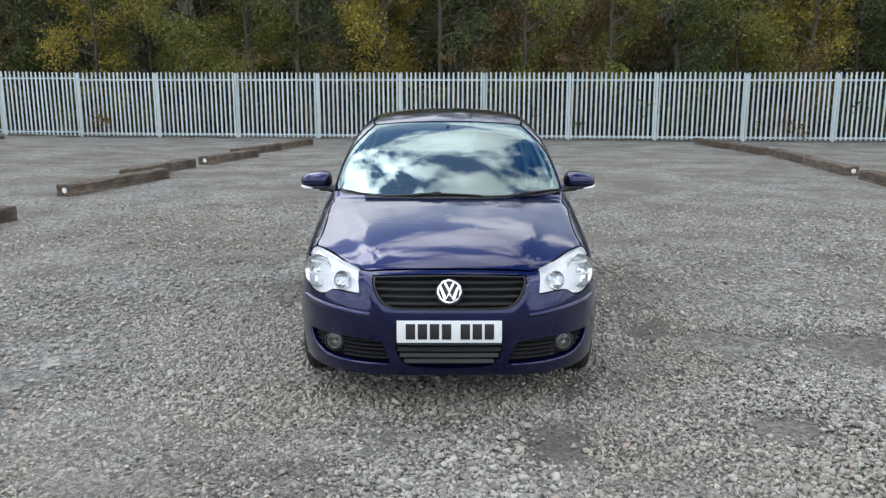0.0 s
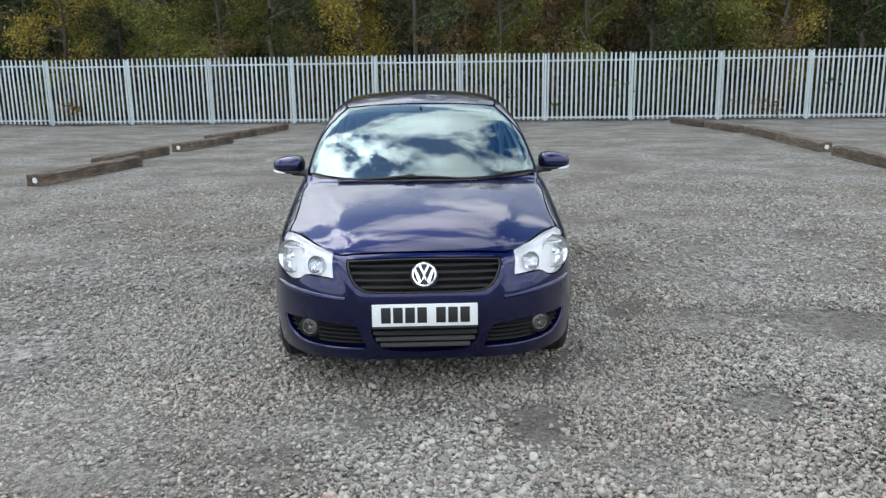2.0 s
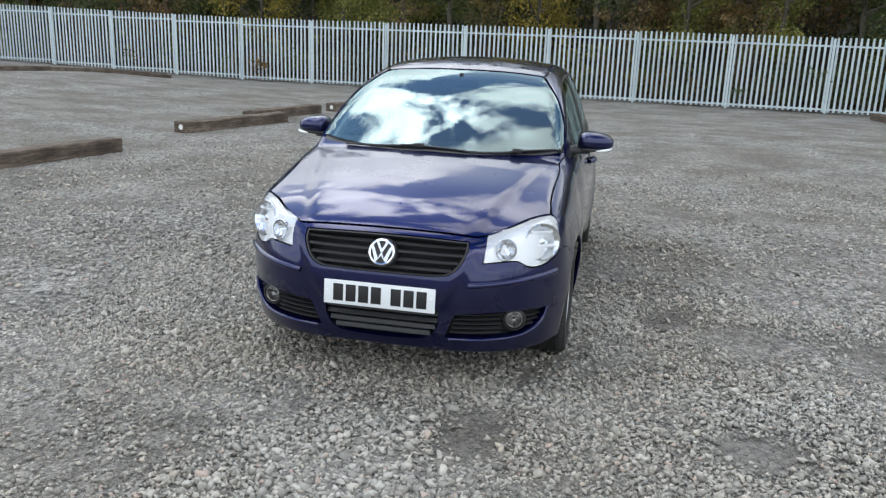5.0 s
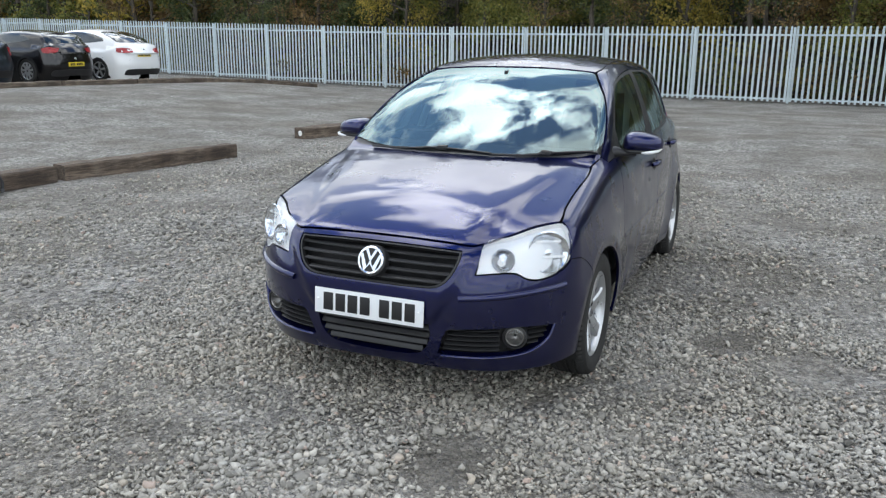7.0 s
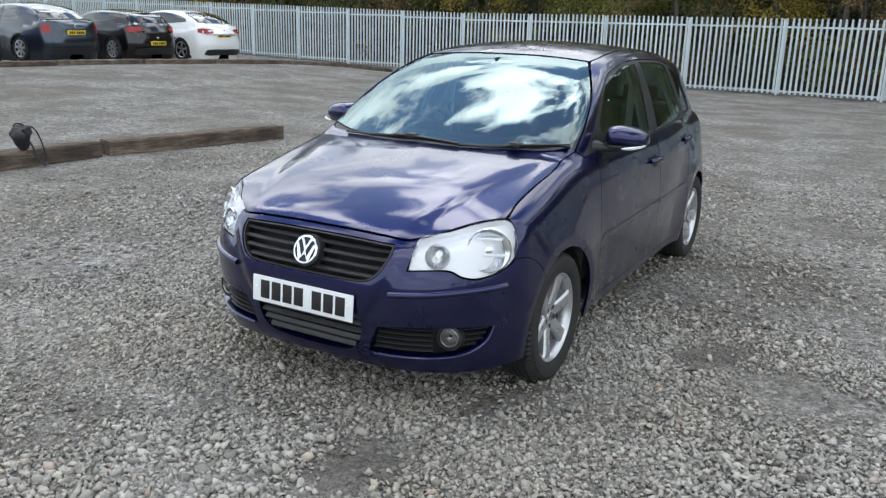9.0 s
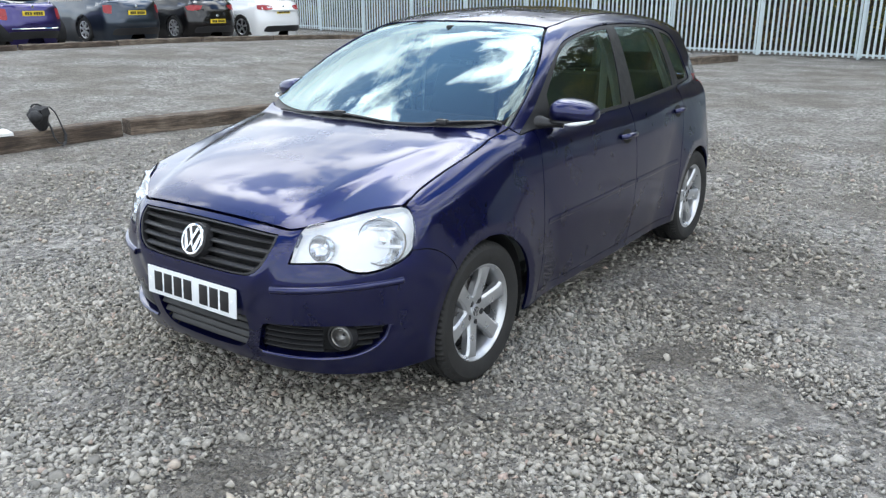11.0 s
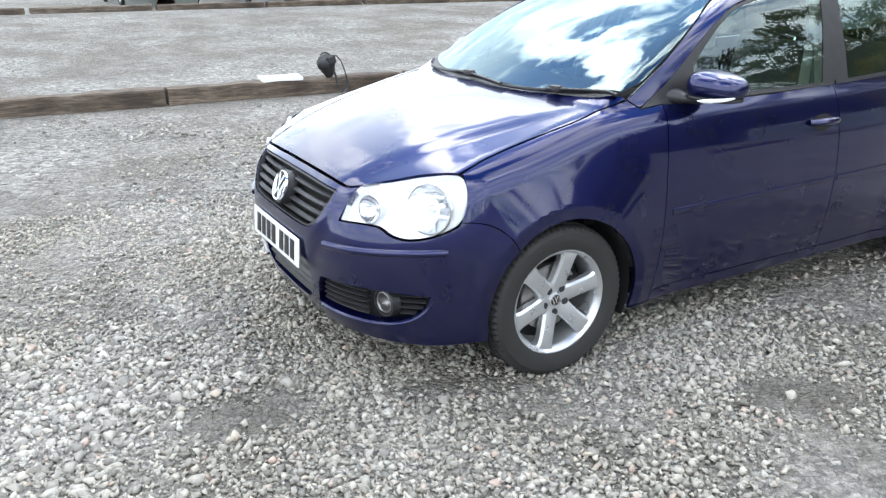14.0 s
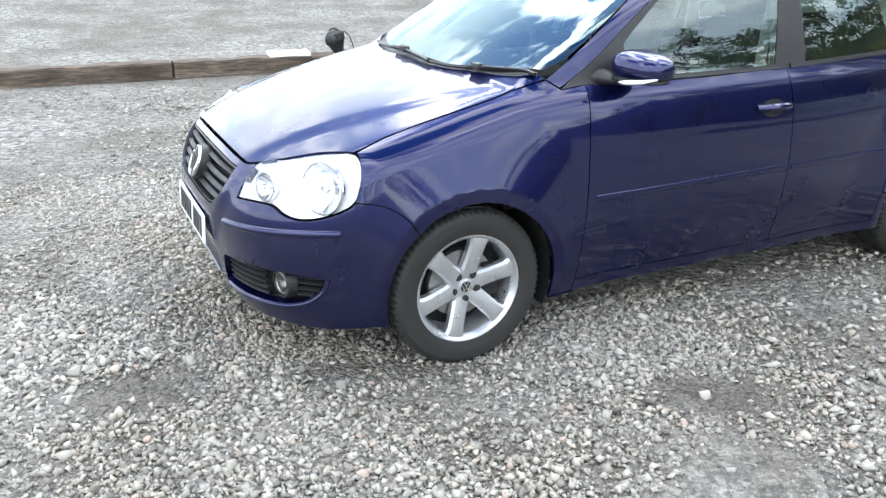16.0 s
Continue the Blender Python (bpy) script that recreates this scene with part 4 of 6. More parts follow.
def slat(z, t0, t1, h, off, sag=0.0, n=26):
    """A slat across an opening, of angled section."""
    ts = np.linspace(t0, t1, n)
    top = B.around(np.c_[ts * deg, z + h + sag * (ts / max(abs(t0), abs(t1))) ** 2])
    low = B.around(np.c_[ts * deg, z + sag * (ts / max(abs(t0), abs(t1))) ** 2])
    nt = B.normal(low)
    vs, fs = [], []
    for a, b, q in zip(top, low, nt):
        vs += [a + q * (off - 0.012), b + q * off, b + q * off - np.array([0, 0, h * 0.45]), a + q * (off - 0.03)]
    for i in range(n - 1):
        for k in range(4):
            fs.append((i * 4 + k, i * 4 + (k + 1) % 4, i * 4 + 4 + (k + 1) % 4, i * 4 + 4 + k))
    fs += [(0, 3, 2, 1), (4 * n - 4, 4 * n - 3, 4 * n - 2, 4 * n - 1)]
    bm = bmesh.new()
    bv = [bm.verts.new(v) for v in vs]
    for f in fs:
        bm.faces.new([bv[i] for i in f])
    bmesh.ops.recalc_face_normals(bm, faces=bm.faces[:])
    return bm


def width_at(out, z):
    """Half width, degrees, of a mirrored opening at a height."""
    l = loop_of(mirrored(nose(out)), 0.004)
    q = l[np.abs(l[:, 1] - z) < 0.004]
    return (np.max(np.abs(q[:, 0])) if len(q) else 0.2) / deg


grille = part("radiator_grille", shell(B, B.around, mirrored(nose(GRILLE)), 0.05, -0.002, -0.060, -0.055), DARK, hatch, "black slatted radiator grille")
rim_in = [(p[0] * 0.965, 0.641 + (p[1] - 0.641) * 0.90, *p[2:]) for p in GRILLE]
part("grille_frame", shell(B, B.around, mirrored(nose(GRILLE)), 0.03, 0.0015, -0.004, 0.02, holes=[mirrored(nose(rim_in))], fine=0.012), BLACK, grille)
for z in (0.588, 0.622, 0.656, 0.690):
    w = width_at(rim_in, z)
    part("slat", slat(z, -w, w, 0.011, -0.010), BLACK, grille)
lower = part("lower_grille", shell(B, B.around, mirrored(nose(LOWER)), 0.05, -0.002, -0.060, -0.055), DARK, hatch, "black slatted lower air intake")
for z in (0.272, 0.306, 0.340, 0.374):
    w = width_at(LOWER, z) - 0.2
    part("slat", slat(z, -w, w, 0.012, -0.008), BLACK, lower)


def facing(th, z, off=0.0):
    """A pose on the nose at (degrees, height): z outwards, x across."""
    p = B.around(np.array([[th * deg, z]]))
    n = B.normal(p)[0]
    n = Vector(n)
    x = Vector((n.y * -1, n.x, 0)).normalized() * (1 if n.y < 0 else -1)
    x = Vector((0, 0, 1)).cross(n).normalized()
    y = n.cross(x)
    m = Matrix((x, y, n)).transposed().to_4x4()
    m.translation = Vector(p[0]) + n * off
    return m


def posed(bm, m):
    bm.transform(m)
    return bm


for sgn in (1, -1):
    def side(s, sgn=sgn):
        return s if sgn > 0 else flip(s)

    def at(m, sgn=sgn):
        if sgn > 0:
            return m
        k = Matrix.Diagonal((-1, 1, 1, 1))
        return k @ m @ k
    lamp = part("headlight", side(shell(B, B.around, nose(LAMP), 0.03, 0.0, -0.032, -0.026, fine=0.012)), LAMPTRIM, hatch, "clear headlight with silver twin reflectors")
    part("lens", side(shell(B, B.around, nose(LAMP), 0.03, 0.002, 0.001, 0.0, fine=0.012)), LENS, lamp, "clear plastic lens").visible_shadow = False
    for th, z, r, deep, turn in ((48.2, 0.694, 0.083, 0.034, 30), (35.4, 0.678, 0.046, 0.024, 24)):
        p = B.around(np.array([[th * deg, z]]))[0]
        n = Vector((math.sin(radians(turn)), -math.cos(radians(turn)), 0.16)).normalized()
        x = Vector((0, 0, 1)).cross(n).normalized()
        m = Matrix((x, n.cross(x), n)).transposed().to_4x4()
        m.translation = Vector(p) - n * (0.016 if r > 0.06 else 0.012)
        bowl = [(r * q, -deep + deep * q * q) for q in (0.16, 0.3, 0.45, 0.6, 0.75, 0.9, 1.0)]
        part("reflector", posed(lathe(bowl + [(r * 1.05, 0.004), (r * 1.08, 0.0), (r * 1.06, -0.012)], 40, "z"), at(m)), LAMPBOWL, lamp, "mirror reflector bowl")
        part("bulb_shield", posed(lathe([(0.001, -deep + 0.028), (r * 0.17, -deep + 0.026), (r * 0.2, -deep + 0.020), (r * 0.2, -deep)], 20, "z"), at(m)), CHROME, lamp)
        part("bezel", posed(lathe([(r * 1.0, 0.001), (r * 1.015, 0.005), (r * 1.04, 0.0045), (r * 1.05, -0.004)], 40, "z"), at(m)), STEEL, lamp)
        if r > 0.06:
            part("reflector_rib", posed(block((r * 1.86, 0.012, 0.012), (0, -r * 0.22, -deep * 0.35), 0.004), at(m)), LAMPTRIM, lamp)
            part("reflector_rib", posed(block((r * 1.3, 0.010, 0.012), (0, r * 0.55, -deep * 0.25), 0.004), at(m)), LAMPTRIM, lamp)
    bm = bead(B, B.around, [(t * deg, 0.526 + (t - 24.2) * 0.00095 - 0.00001 * (t - 24.2) * (t - 52.6)) for t in np.linspace(24.2, 52.8, 30)], [(-0.013, -0.002), (-0.012, 0.008), (-0.006, 0.0125), (0.004, 0.0115), (0.011, 0.007), (0.013, -0.002)])
    part("bumper_moulding", bm if sgn > 0 else mirror_bm(bm), PAINT, bumper, smooth=50)
    fog = part("fog_light_grille", side(shell(B, B.around, nose(FOG), 0.04, -0.002, -0.050, -0.046)), DARK, hatch, "black intake with a round fog light")
    for z, t0, t1 in ((0.288, 20.2, 42.5), (0.311, 20.4, 46.0), (0.334, 20.8, 47.6), (0.357, 21.2, 48.2), (0.380, 21.8, 48.6)):
        for a, b in ((t0, 34.9), (42.4, t1)):
            if b - a > 1.5:
                bm = slat(z, a, b, 0.005, -0.016, 0.0, 14)
                part("slat", bm if sgn > 0 else mirror_bm(bm), BLACK, fog)
    bm = bead(B, B.around, curve_at(nose([(20.0, 0.262), (32, 0.263), (40.8, 0.272), (45.6, 0.298), (48.8, 0.342), (50.0, 0.388)]), 30), [(-0.006, -0.002), (-0.004, 0.005), (0.001, 0.007), (0.005, 0.004), (0.006, -0.002)])
    part("intake_lip", bm if sgn > 0 else mirror_bm(bm), PAINT, bumper, smooth=50)
    part("fog_surround", posed(lathe([(0.040, -0.02), (0.044, -0.003), (0.052, -0.006), (0.056, -0.04)], 28, "z"), at(Matrix.Translation(facing(38.6, 0.344, -0.012).translation) @ Vector((0.25, -1, 0)).to_track_quat("Z", "Y").to_matrix().to_4x4())), BLACK, fog)
    mf = facing(38.6, 0.344, -0.012)
    n = Vector((0.25, -1, 0)).normalized()
    x = Vector((0, 0, 1)).cross(n).normalized()
    p = mf.translation.copy()
    mf = Matrix((x, n.cross(x), n)).transposed().to_4x4()
    mf.translation = p
    part("fog_light", posed(lathe([(0.006, -0.034), (0.022, -0.026), (0.031, -0.012), (0.036, -0.006), (0.040, -0.008), (0.041, -0.04)], 28, "z"), at(mf)), STEEL, fog, "round chrome fog light")
    part("fog_lens", posed(lathe([(0.001, -0.004), (0.02, -0.005), (0.033, -0.009)], 24, "z"), at(mf)), LENS, fog)

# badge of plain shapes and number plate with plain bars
mb = facing(0, 0.645, 0.004)
badge = part("badge", posed(lathe([(0.001, 0.006), (0.05, 0.008), (0.066, 0.004), (0.07, -0.03)], 40, "z"), mb), BLACK, hatch, "round chrome maker's badge")
part("badge_ring", posed(lathe([(0.050, 0.008), (0.051, 0.013), (0.057, 0.014), (0.060, 0.012), (0.061, 0.004)], 44, "z"), mb), CHROME, badge)


def chevron(pts, w, t, m):
    """A flat bent bar through points in a plane."""
    bm = bmesh.new()
    l = [Vector((a, b, 0)) for a, b in pts]
    rows = []
    for i, p in enumerate(l):
        d = (l[min(i + 1, len(l) - 1)] - l[max(i - 1, 0)]).normalized()
        s = Vector((-d.y, d.x, 0)) * w / 2
        if 0 < i < len(l) - 1:
            s *= 1.9
        rows.append([bm.verts.new(p + s + Vector((0, 0, z))) for z in (0.006, t)] + [bm.verts.new(p - s + Vector((0, 0, z))) for z in (t, 0.006)])
    for a, b in zip(rows, rows[1:]):
        for k in range(4):
            bm.faces.new((a[k], a[(k + 1) % 4], b[(k + 1) % 4], b[k]))
    bm.faces.new(rows[0])
    bm.faces.new(rows[-1][::-1])
    bmesh.ops.recalc_face_normals(bm, faces=bm.faces[:])
    bm.transform(m)
    return bm


part("badge_bar", chevron([(-0.022, 0.044), (0, 0.002), (0.022, 0.044)], 0.011, 0.013, mb), CHROME, badge)
part("badge_bar", chevron([(-0.044, 0.024), (-0.019, -0.040), (0, -0.006), (0.019, -0.040), (0.044, 0.024)], 0.011, 0.013, mb), CHROME, badge)
mp = Matrix.Translation((0, -0.024, 0.4535)) @ pose(0, 0, 0, 86, 0, 0)
plate = part("number_plate", posed(block((0.52, 0.112, 0.006), (0, 0, 0), 0.0025), mp), PLATE_WHITE, hatch, "white number plate with black bars")
for i in range(7):
    x = -0.192 + i * 0.0595 + (0.033 if i > 3 else 0)
    part("plate_bar", posed(block((0.047, 0.078, 0.003), (x, 0.0, 0.0034), 0.001), mp), INK, plate)
for sx in (-0.243, 0.238):
    part("plate_screw", posed(lathe([(0.001, 0.006), (0.005, 0.005), (0.0065, 0.002)], 12, "z", (sx, 0.006, 0)), mp), LAMPTRIM, plate)

# wheels
TYRE = [(0.199, 0.072), (0.207, 0.084), (0.225, 0.0925), (0.25, 0.096), (0.270, 0.094), (0.284, 0.087), (0.291, 0.079), (0.2955, 0.064), (0.2965, 0.050), (0.289, 0.048), (0.289, 0.042), (0.297, 0.040), (0.2975, 0.016), (0.289, 0.014), (0.289, 0.007), (0.2975, 0.005)]
TYRE = TYRE + [(r, -h) for r, h in TYRE[::-1]]


def tyre_mesh(n=144):
    k = len(TYRE)
    vs, fs = [], []
    for i in range(n):
        a = 2 * math.pi * i / n
        cut = i % 2 == 0
        for q, (r, h) in enumerate(TYRE):
            if cut and r > 0.283 and abs(h) > 0.045:
                r -= 0.008
            if cut and r > 0.2970:
                r -= 0.005
            vs.append((h, r * math.cos(a), r * math.sin(a)))
    for i in range(n):
        j = (i + 1) % n
        fs += [(i * k + q, i * k + q + 1, j * k + q + 1, j * k + q) for q in range(k - 1)]
    me = mesh_of("tyre", vs, fs, RUBBER)
    me.set_sharp_from_angle(angle=radians(28))
    return me


def spoke_bm():
    st = [(0.040, 0.074, 0.050), (0.07, 0.066, 0.056), (0.10, 0.064, 0.061), (0.13, 0.065, 0.066), (0.16, 0.067, 0.070), (0.178, 0.074, 0.071), (0.190, 0.098, 0.069)]
    bm = bmesh.new()
    rows = []
    for r, w, x in st:
        rows.append([bm.verts.new((xx, r, yy)) for xx, yy in ((x - 0.04, -w * 0.44), (x - 0.010, -w * 0.5), (x - 0.001, -w * 0.37), (x + 0.001, -w * 0.2), (x + 0.001, w * 0.2), (x - 0.001, w * 0.37), (x - 0.010, w * 0.5), (x - 0.04, w * 0.44))])
    for a, b in zip(rows, rows[1:]):
        for k in range(8):
            bm.faces.new((a[k], a[(k + 1) % 8], b[(k + 1) % 8], b[k]))
    bmesh.ops.recalc_face_normals(bm, faces=bm.faces[:])
    return bm


def wheel_parts(parent, label, tyre_r=1.0):
    """One alloy wheel about its own hub, outer face towards +x."""
    w = part("wheel", lathe([(0.186, -0.085), (0.196, -0.088), (0.204, -0.086), (0.204, -0.080), (0.19, -0.07), (0.178, 0.0), (0.182, 0.05), (0.187, 0.066), (0.196, 0.074), (0.201, 0.080), (0.207, 0.0805), (0.2085, 0.076), (0.200, 0.07)], 64, "x"), ALLOY, parent, label)
    part("tyre", tyre_mesh(), RUBBER, w, "black rubber tyre")
    sp = spoke_bm()
    first = None
    for i in range(6):
        ob = part("spoke", sp, ALLOY, w) if first is None else part("spoke", first, None, w)
        first = ob.data
        ob.matrix_basis = pose(0, 0, 0, 15 + 60 * i)
    part("hub", lathe([(0.001, 0.048), (0.036, 0.050), (0.050, 0.052), (0.068, 0.050), (0.074, 0.040), (0.07, 0.0)], 36, "x"), ALLOY, w)
    part("centre_cap", lathe([(0.001, 0.0555), (0.022, 0.056), (0.027, 0.054), (0.029, 0.048)], 28, "x"), ALLOY, w, "silver centre cap")
    part("cap_emblem", lathe([(0.001, 0.0575), (0.018, 0.0578), (0.021, 0.056), (0.0215, 0.05)], 24, "x"), BLACK, w)
    for pts in ([(-0.022, 0.044), (0, 0.002), (0.022, 0.044)], [(-0.044, 0.024), (-0.019, -0.040), (0, -0.006), (0.019, -0.040), (0.044, 0.024)]):
        part("emblem_bar", chevron([(a * 0.40, c * 0.40) for a, c in pts], 0.0045, 0.008, Matrix(((0, 0, 1, 0.0515), (1, 0, 0, 0), (0, 1, 0, 0), (0, 0, 0, 1)))), CHROME, w)
    nut = None
    for i in range(5):
        a = radians(72 * i - 18)
        ob = part("wheel_bolt", lathe([(0.001, 0.0555), (0.006, 0.0555), (0.0075, 0.0535), (0.0125, 0.0532), (0.014, 0.0528), (0.0145, 0.046)], 14, "x") if nut is None else nut, BLACK, w)
        nut = ob.data
        ob.location = (0, 0.049 * math.cos(a), 0.049 * math.sin(a))
    part("brake_disc", lathe([(0.06, 0.012), (0.128, 0.014), (0.13, 0.010), (0.13, -0.01), (0.06, -0.012)], 40, "x"), STEEL, w, "worn steel brake disc")
    part("brake_caliper", block((0.07, 0.07, 0.13), (0.0, 0.115, 0.0), 0.012), DARK, w)
    part("wheel_back", lathe([(0.001, -0.03), (0.176, -0.03)], 32, "x"), DARK, w)
    return w


first_wheel = wheel_parts(hatch, "six-spoke silver alloy wheel")
first_wheel.matrix_basis = pose(0.717, HUBS[0][0] - 0.013, HUBS[0][1])
for x, hub, spin in ((-0.722, HUBS[0], 20), (0.718, HUBS[1], 37), (-0.718, HUBS[1], 5)):
    copy_thing(first_wheel, pose(x, hub[0], hub[1], spin if x > 0 else -spin, 0, 0 if x > 0 else 180))
for x in (1, -1):
    for hub in HUBS:
        bm = lathe([(0.001, 0.50 * x), (0.10, 0.50 * x), (0.22, 0.50 * x), (0.345, 0.50 * x), (0.345, 0.62 * x), (0.335, 0.785 * x)], 48, "x", (0, hub[0], hub[1]))
        bmesh.ops.delete(bm, geom=[v for v in bm.verts if v.co.z < 0.14], context="VERTS")
        part("wheel_arch_liner", bm, DARK, hatch, "black wheel arch liner")

# mirrors
def housing(rx, ry, rz, sgn, at, cut=None):
    """A boxy rounded shell, flat behind, drawn in towards its outer end."""
    bm = bmesh.new()
    bmesh.ops.create_uvsphere(bm, u_segments=36, v_segments=24, radius=1)
    for v in bm.verts:
        x, y, z = (math.copysign(abs(c) ** e, c) for c, e in zip(v.co, (0.60, 0.74, 0.62)))
        out = x * 0.5 + 0.5
        z = z * (1 - 0.36 * out * out) if z > 0 else z * 0.55 * (1 - 0.25 * out * out)
        y = y * (1 - 0.22 * out) * (0.85 if y > 0 else 1)
        if z < 0:
            y *= 1 - 0.25 * abs(z)
        v.co = Vector(((x * rx + at[0]) * sgn, y * ry + at[1] + 0.022 * out, z * rz + at[2]))
    if sgn < 0:
        bmesh.ops.reverse_faces(bm, faces=bm.faces[:])
    return bm


for sgn in (1, -1):
    mirror = part("door_mirror", housing(0.102, 0.104, 0.072, sgn, (0.860, 1.418, 1.026)), PAINT, hatch, "blue door mirror with a clear indicator", smooth=60)
    part("mirror_base", housing(0.094, 0.092, 0.022, sgn, (0.854, 1.415, 0.992)), BLACK, mirror, "black mirror underside", smooth=60)
    part("mirror_glass", posed(lathe([(0.001, 0.0), (0.9, 0.0), (1.0, -0.05)], 28, "y"), Matrix.Translation((0.852 * sgn, 1.500, 1.036)) @ Matrix.Diagonal((0.080, 0.08, 0.044, 1))), CHROME, mirror, "mirror glass")
    part("indicator", sweep([(x * sgn, y, z) for x, y, z in ((0.954, 1.405, 1.008), (0.944, 1.358, 1.003), (0.918, 1.328, 0.999), (0.890, 1.314, 0.996), (0.868, 1.310, 0.995))], [0.004, 0.008, 0.010, 0.008, 0.003], 10, 0.9), DIMLENS, mirror, "clear indicator strip")
    part("mirror_foot", sweep([(x * sgn, y, z) for x, y, z in ((0.700, 1.335, 0.985), (0.738, 1.345, 0.990), (0.775, 1.362, 0.985), (0.83, 1.378, 0.985))], [0.046, 0.038, 0.022, 0.020], 14, 0.75), BLACK, mirror, "black mirror arm")

# wipers, lying along the foot of the glass
def on_glass(x, y, off):
    p = B.above(np.array([[x, y]]))
    return Vector(p[0]) + Vector(B.normal(p)[0]) * off


for line, joint in ((((-0.50, 0.975), (-0.32, 0.935), (-0.07, 0.925), (0.06, 0.916), (0.20, 0.908)), 2), (((0.185, 0.906), (0.33, 0.935), (0.46, 0.985), (0.57, 1.032), (0.69, 1.085)), 2)):
    path = curve_at(list(line), 14)
    blade = [on_glass(x, y, 0.010) for x, y in path]
    arm = [on_glass(x, y - 0.004, 0.018) for x, y in path[len(path) // 2 - 1:]]
    wiper = part("wiper", sweep(arm, [0.009] * 3 + [0.007] * (len(arm) - 3), 8, 0.7), BLACK, hatch, "black wiper arm and blade")
    part("blade", sweep(blade, 0.007, 6), BLACK, wiper)
    part("blade_joint", posed(block((0.055, 0.030, 0.024), (0, 0, 0), 0.007), Matrix.Translation(on_glass(*line[joint], 0.017))), BLACK, wiper)

# tail
tail_glass = [(0, 1.335), (0.40, 1.325), (0.47, 1.30), (0.55, 1.06), (0.53, 1.02), (0, 1.01)]
part("rear_window", shell(B, B.behind, mirrored(tail_glass), 0.06, 0.0, -0.004, 0.0), TINTED, hatch, "rear window").visible_shadow = False
gate = [(0, 1.352), (0.42, 1.342), (0.50, 1.30), (0.585, 1.08), (0.60, 1.0), (0.58, 0.80), (0.55, 0.63), (0, 0.625)]
part("tailgate", shell(B, B.behind, mirrored(gate), 0.05, 0.002, holes=[mirrored(tail_glass)]), PAINT, hatch, "blue tailgate")
for sgn, s in both(shell(B, B.behind, [(0.602, 1.04, 1), (0.585, 0.80, 1), (0.66, 0.78, 1), (0.70, 0.90, 1), (0.66, 1.04, 1)], 0.04, 0.002, 0.002)):
    part("tail_light", s, plain("red_lamp", (0.4, 0.02, 0.02), 0.15), hatch, "red tail light")
back = [(0, 0.62), (0.56, 0.625), (0.68, 0.62), (0.735, 0.60, 1), (0.73, 0.40), (0.70, 0.22, 1), (0, 0.20)]
part("rear_bumper", shell(B, B.behind, mirrored(back), 0.05, 0.002), PAINT, hatch, "blue rear bumper")
for sgn, s in both(shell(B, B.side, [(3.445, 0.553, 1), (3.50, 0.615, 1), (3.775, 0.625, 1), (3.83, 0.60, 1), (3.82, 0.22, 1), (3.58, 0.20, 1)] + ring(HUBS[1], 0.326, -12, 50, 8)[1:], 0.04)):
    part("bumper_corner", s, PAINT, hatch)

# underside and cabin
part("underbody", join(block((1.02, 3.5, 0.07), (0, 1.98, 0.235), 0.02), block((1.44, 1.66, 0.10), (0, 2.03, 0.245), 0.02), block((0.9, 0.30, 0.06), (0, 0.32, 0.23), 0.02)), DARK, hatch, "dark underbody")
part("bulkhead", block((1.30, 0.04, 0.66), (0, 1.16, 0.60), 0.01), DARK, hatch)
part("engine_bay", block((1.05, 0.9, 0.35), (0, 0.62, 0.48), 0.05), DARK, hatch)
part("cabin_floor", block((1.36, 2.5, 0.05), (0, 2.45, 0.32), 0.01), CLOTH, hatch)
dash = bmesh.new()
prof = [(1.00, 0.93), (1.10, 0.985), (1.22, 1.005), (1.36, 0.990), (1.43, 0.955), (1.45, 0.88), (1.41, 0.72), (1.30, 0.55), (1.0, 0.50)]
ra, rb = ([dash.verts.new((x, y, z)) for y, z in prof] for x in (-0.66, 0.66))
for i in range(len(prof)):
    j = (i + 1) % len(prof)
    dash.faces.new((ra[i], ra[j], rb[j], rb[i]))
dash.faces.new(ra[::-1])
dash.faces.new(rb)
bmesh.ops.bevel(dash, geom=dash.edges[:], offset=0.012, segments=2, affect="EDGES")
dashboard = part("dashboard", dash, BLACK, hatch, "dark dashboard")
part("binnacle", block((0.34, 0.12, 0.10), (-0.36, 1.40, 0.995), 0.03), BLACK, dashboard)
ms = Matrix.Translation((-0.36, 1.60, 0.90)) @ pose(0, 0, 0, 66, 0, 0)
wheel_rim = [(math.cos(a) * 0.182, math.sin(a) * 0.182, 0) for a in [2 * math.pi * i / 36 for i in range(37)]]
steering = part("steering_wheel", posed(sweep(wheel_rim, 0.015, 8), ms), BLACK, hatch, "black steering wheel")
part("steering_hub", posed(join(block((0.13, 0.12, 0.05), (0, -0.01, -0.01), 0.02), block((0.34, 0.04, 0.02), (0, 0.01, -0.005), 0.008), block((0.05, 0.17, 0.02), (0, -0.09, -0.005), 0.008)), ms), BLACK, steering)
part("rear_view_mirror", join(block((0.22, 0.03, 0.065), (0, 1.70, 1.315), 0.014), block((0.02, 0.06, 0.05), (0, 1.70, 1.355), 0.006)), BLACK, hatch, "black inside mirror")
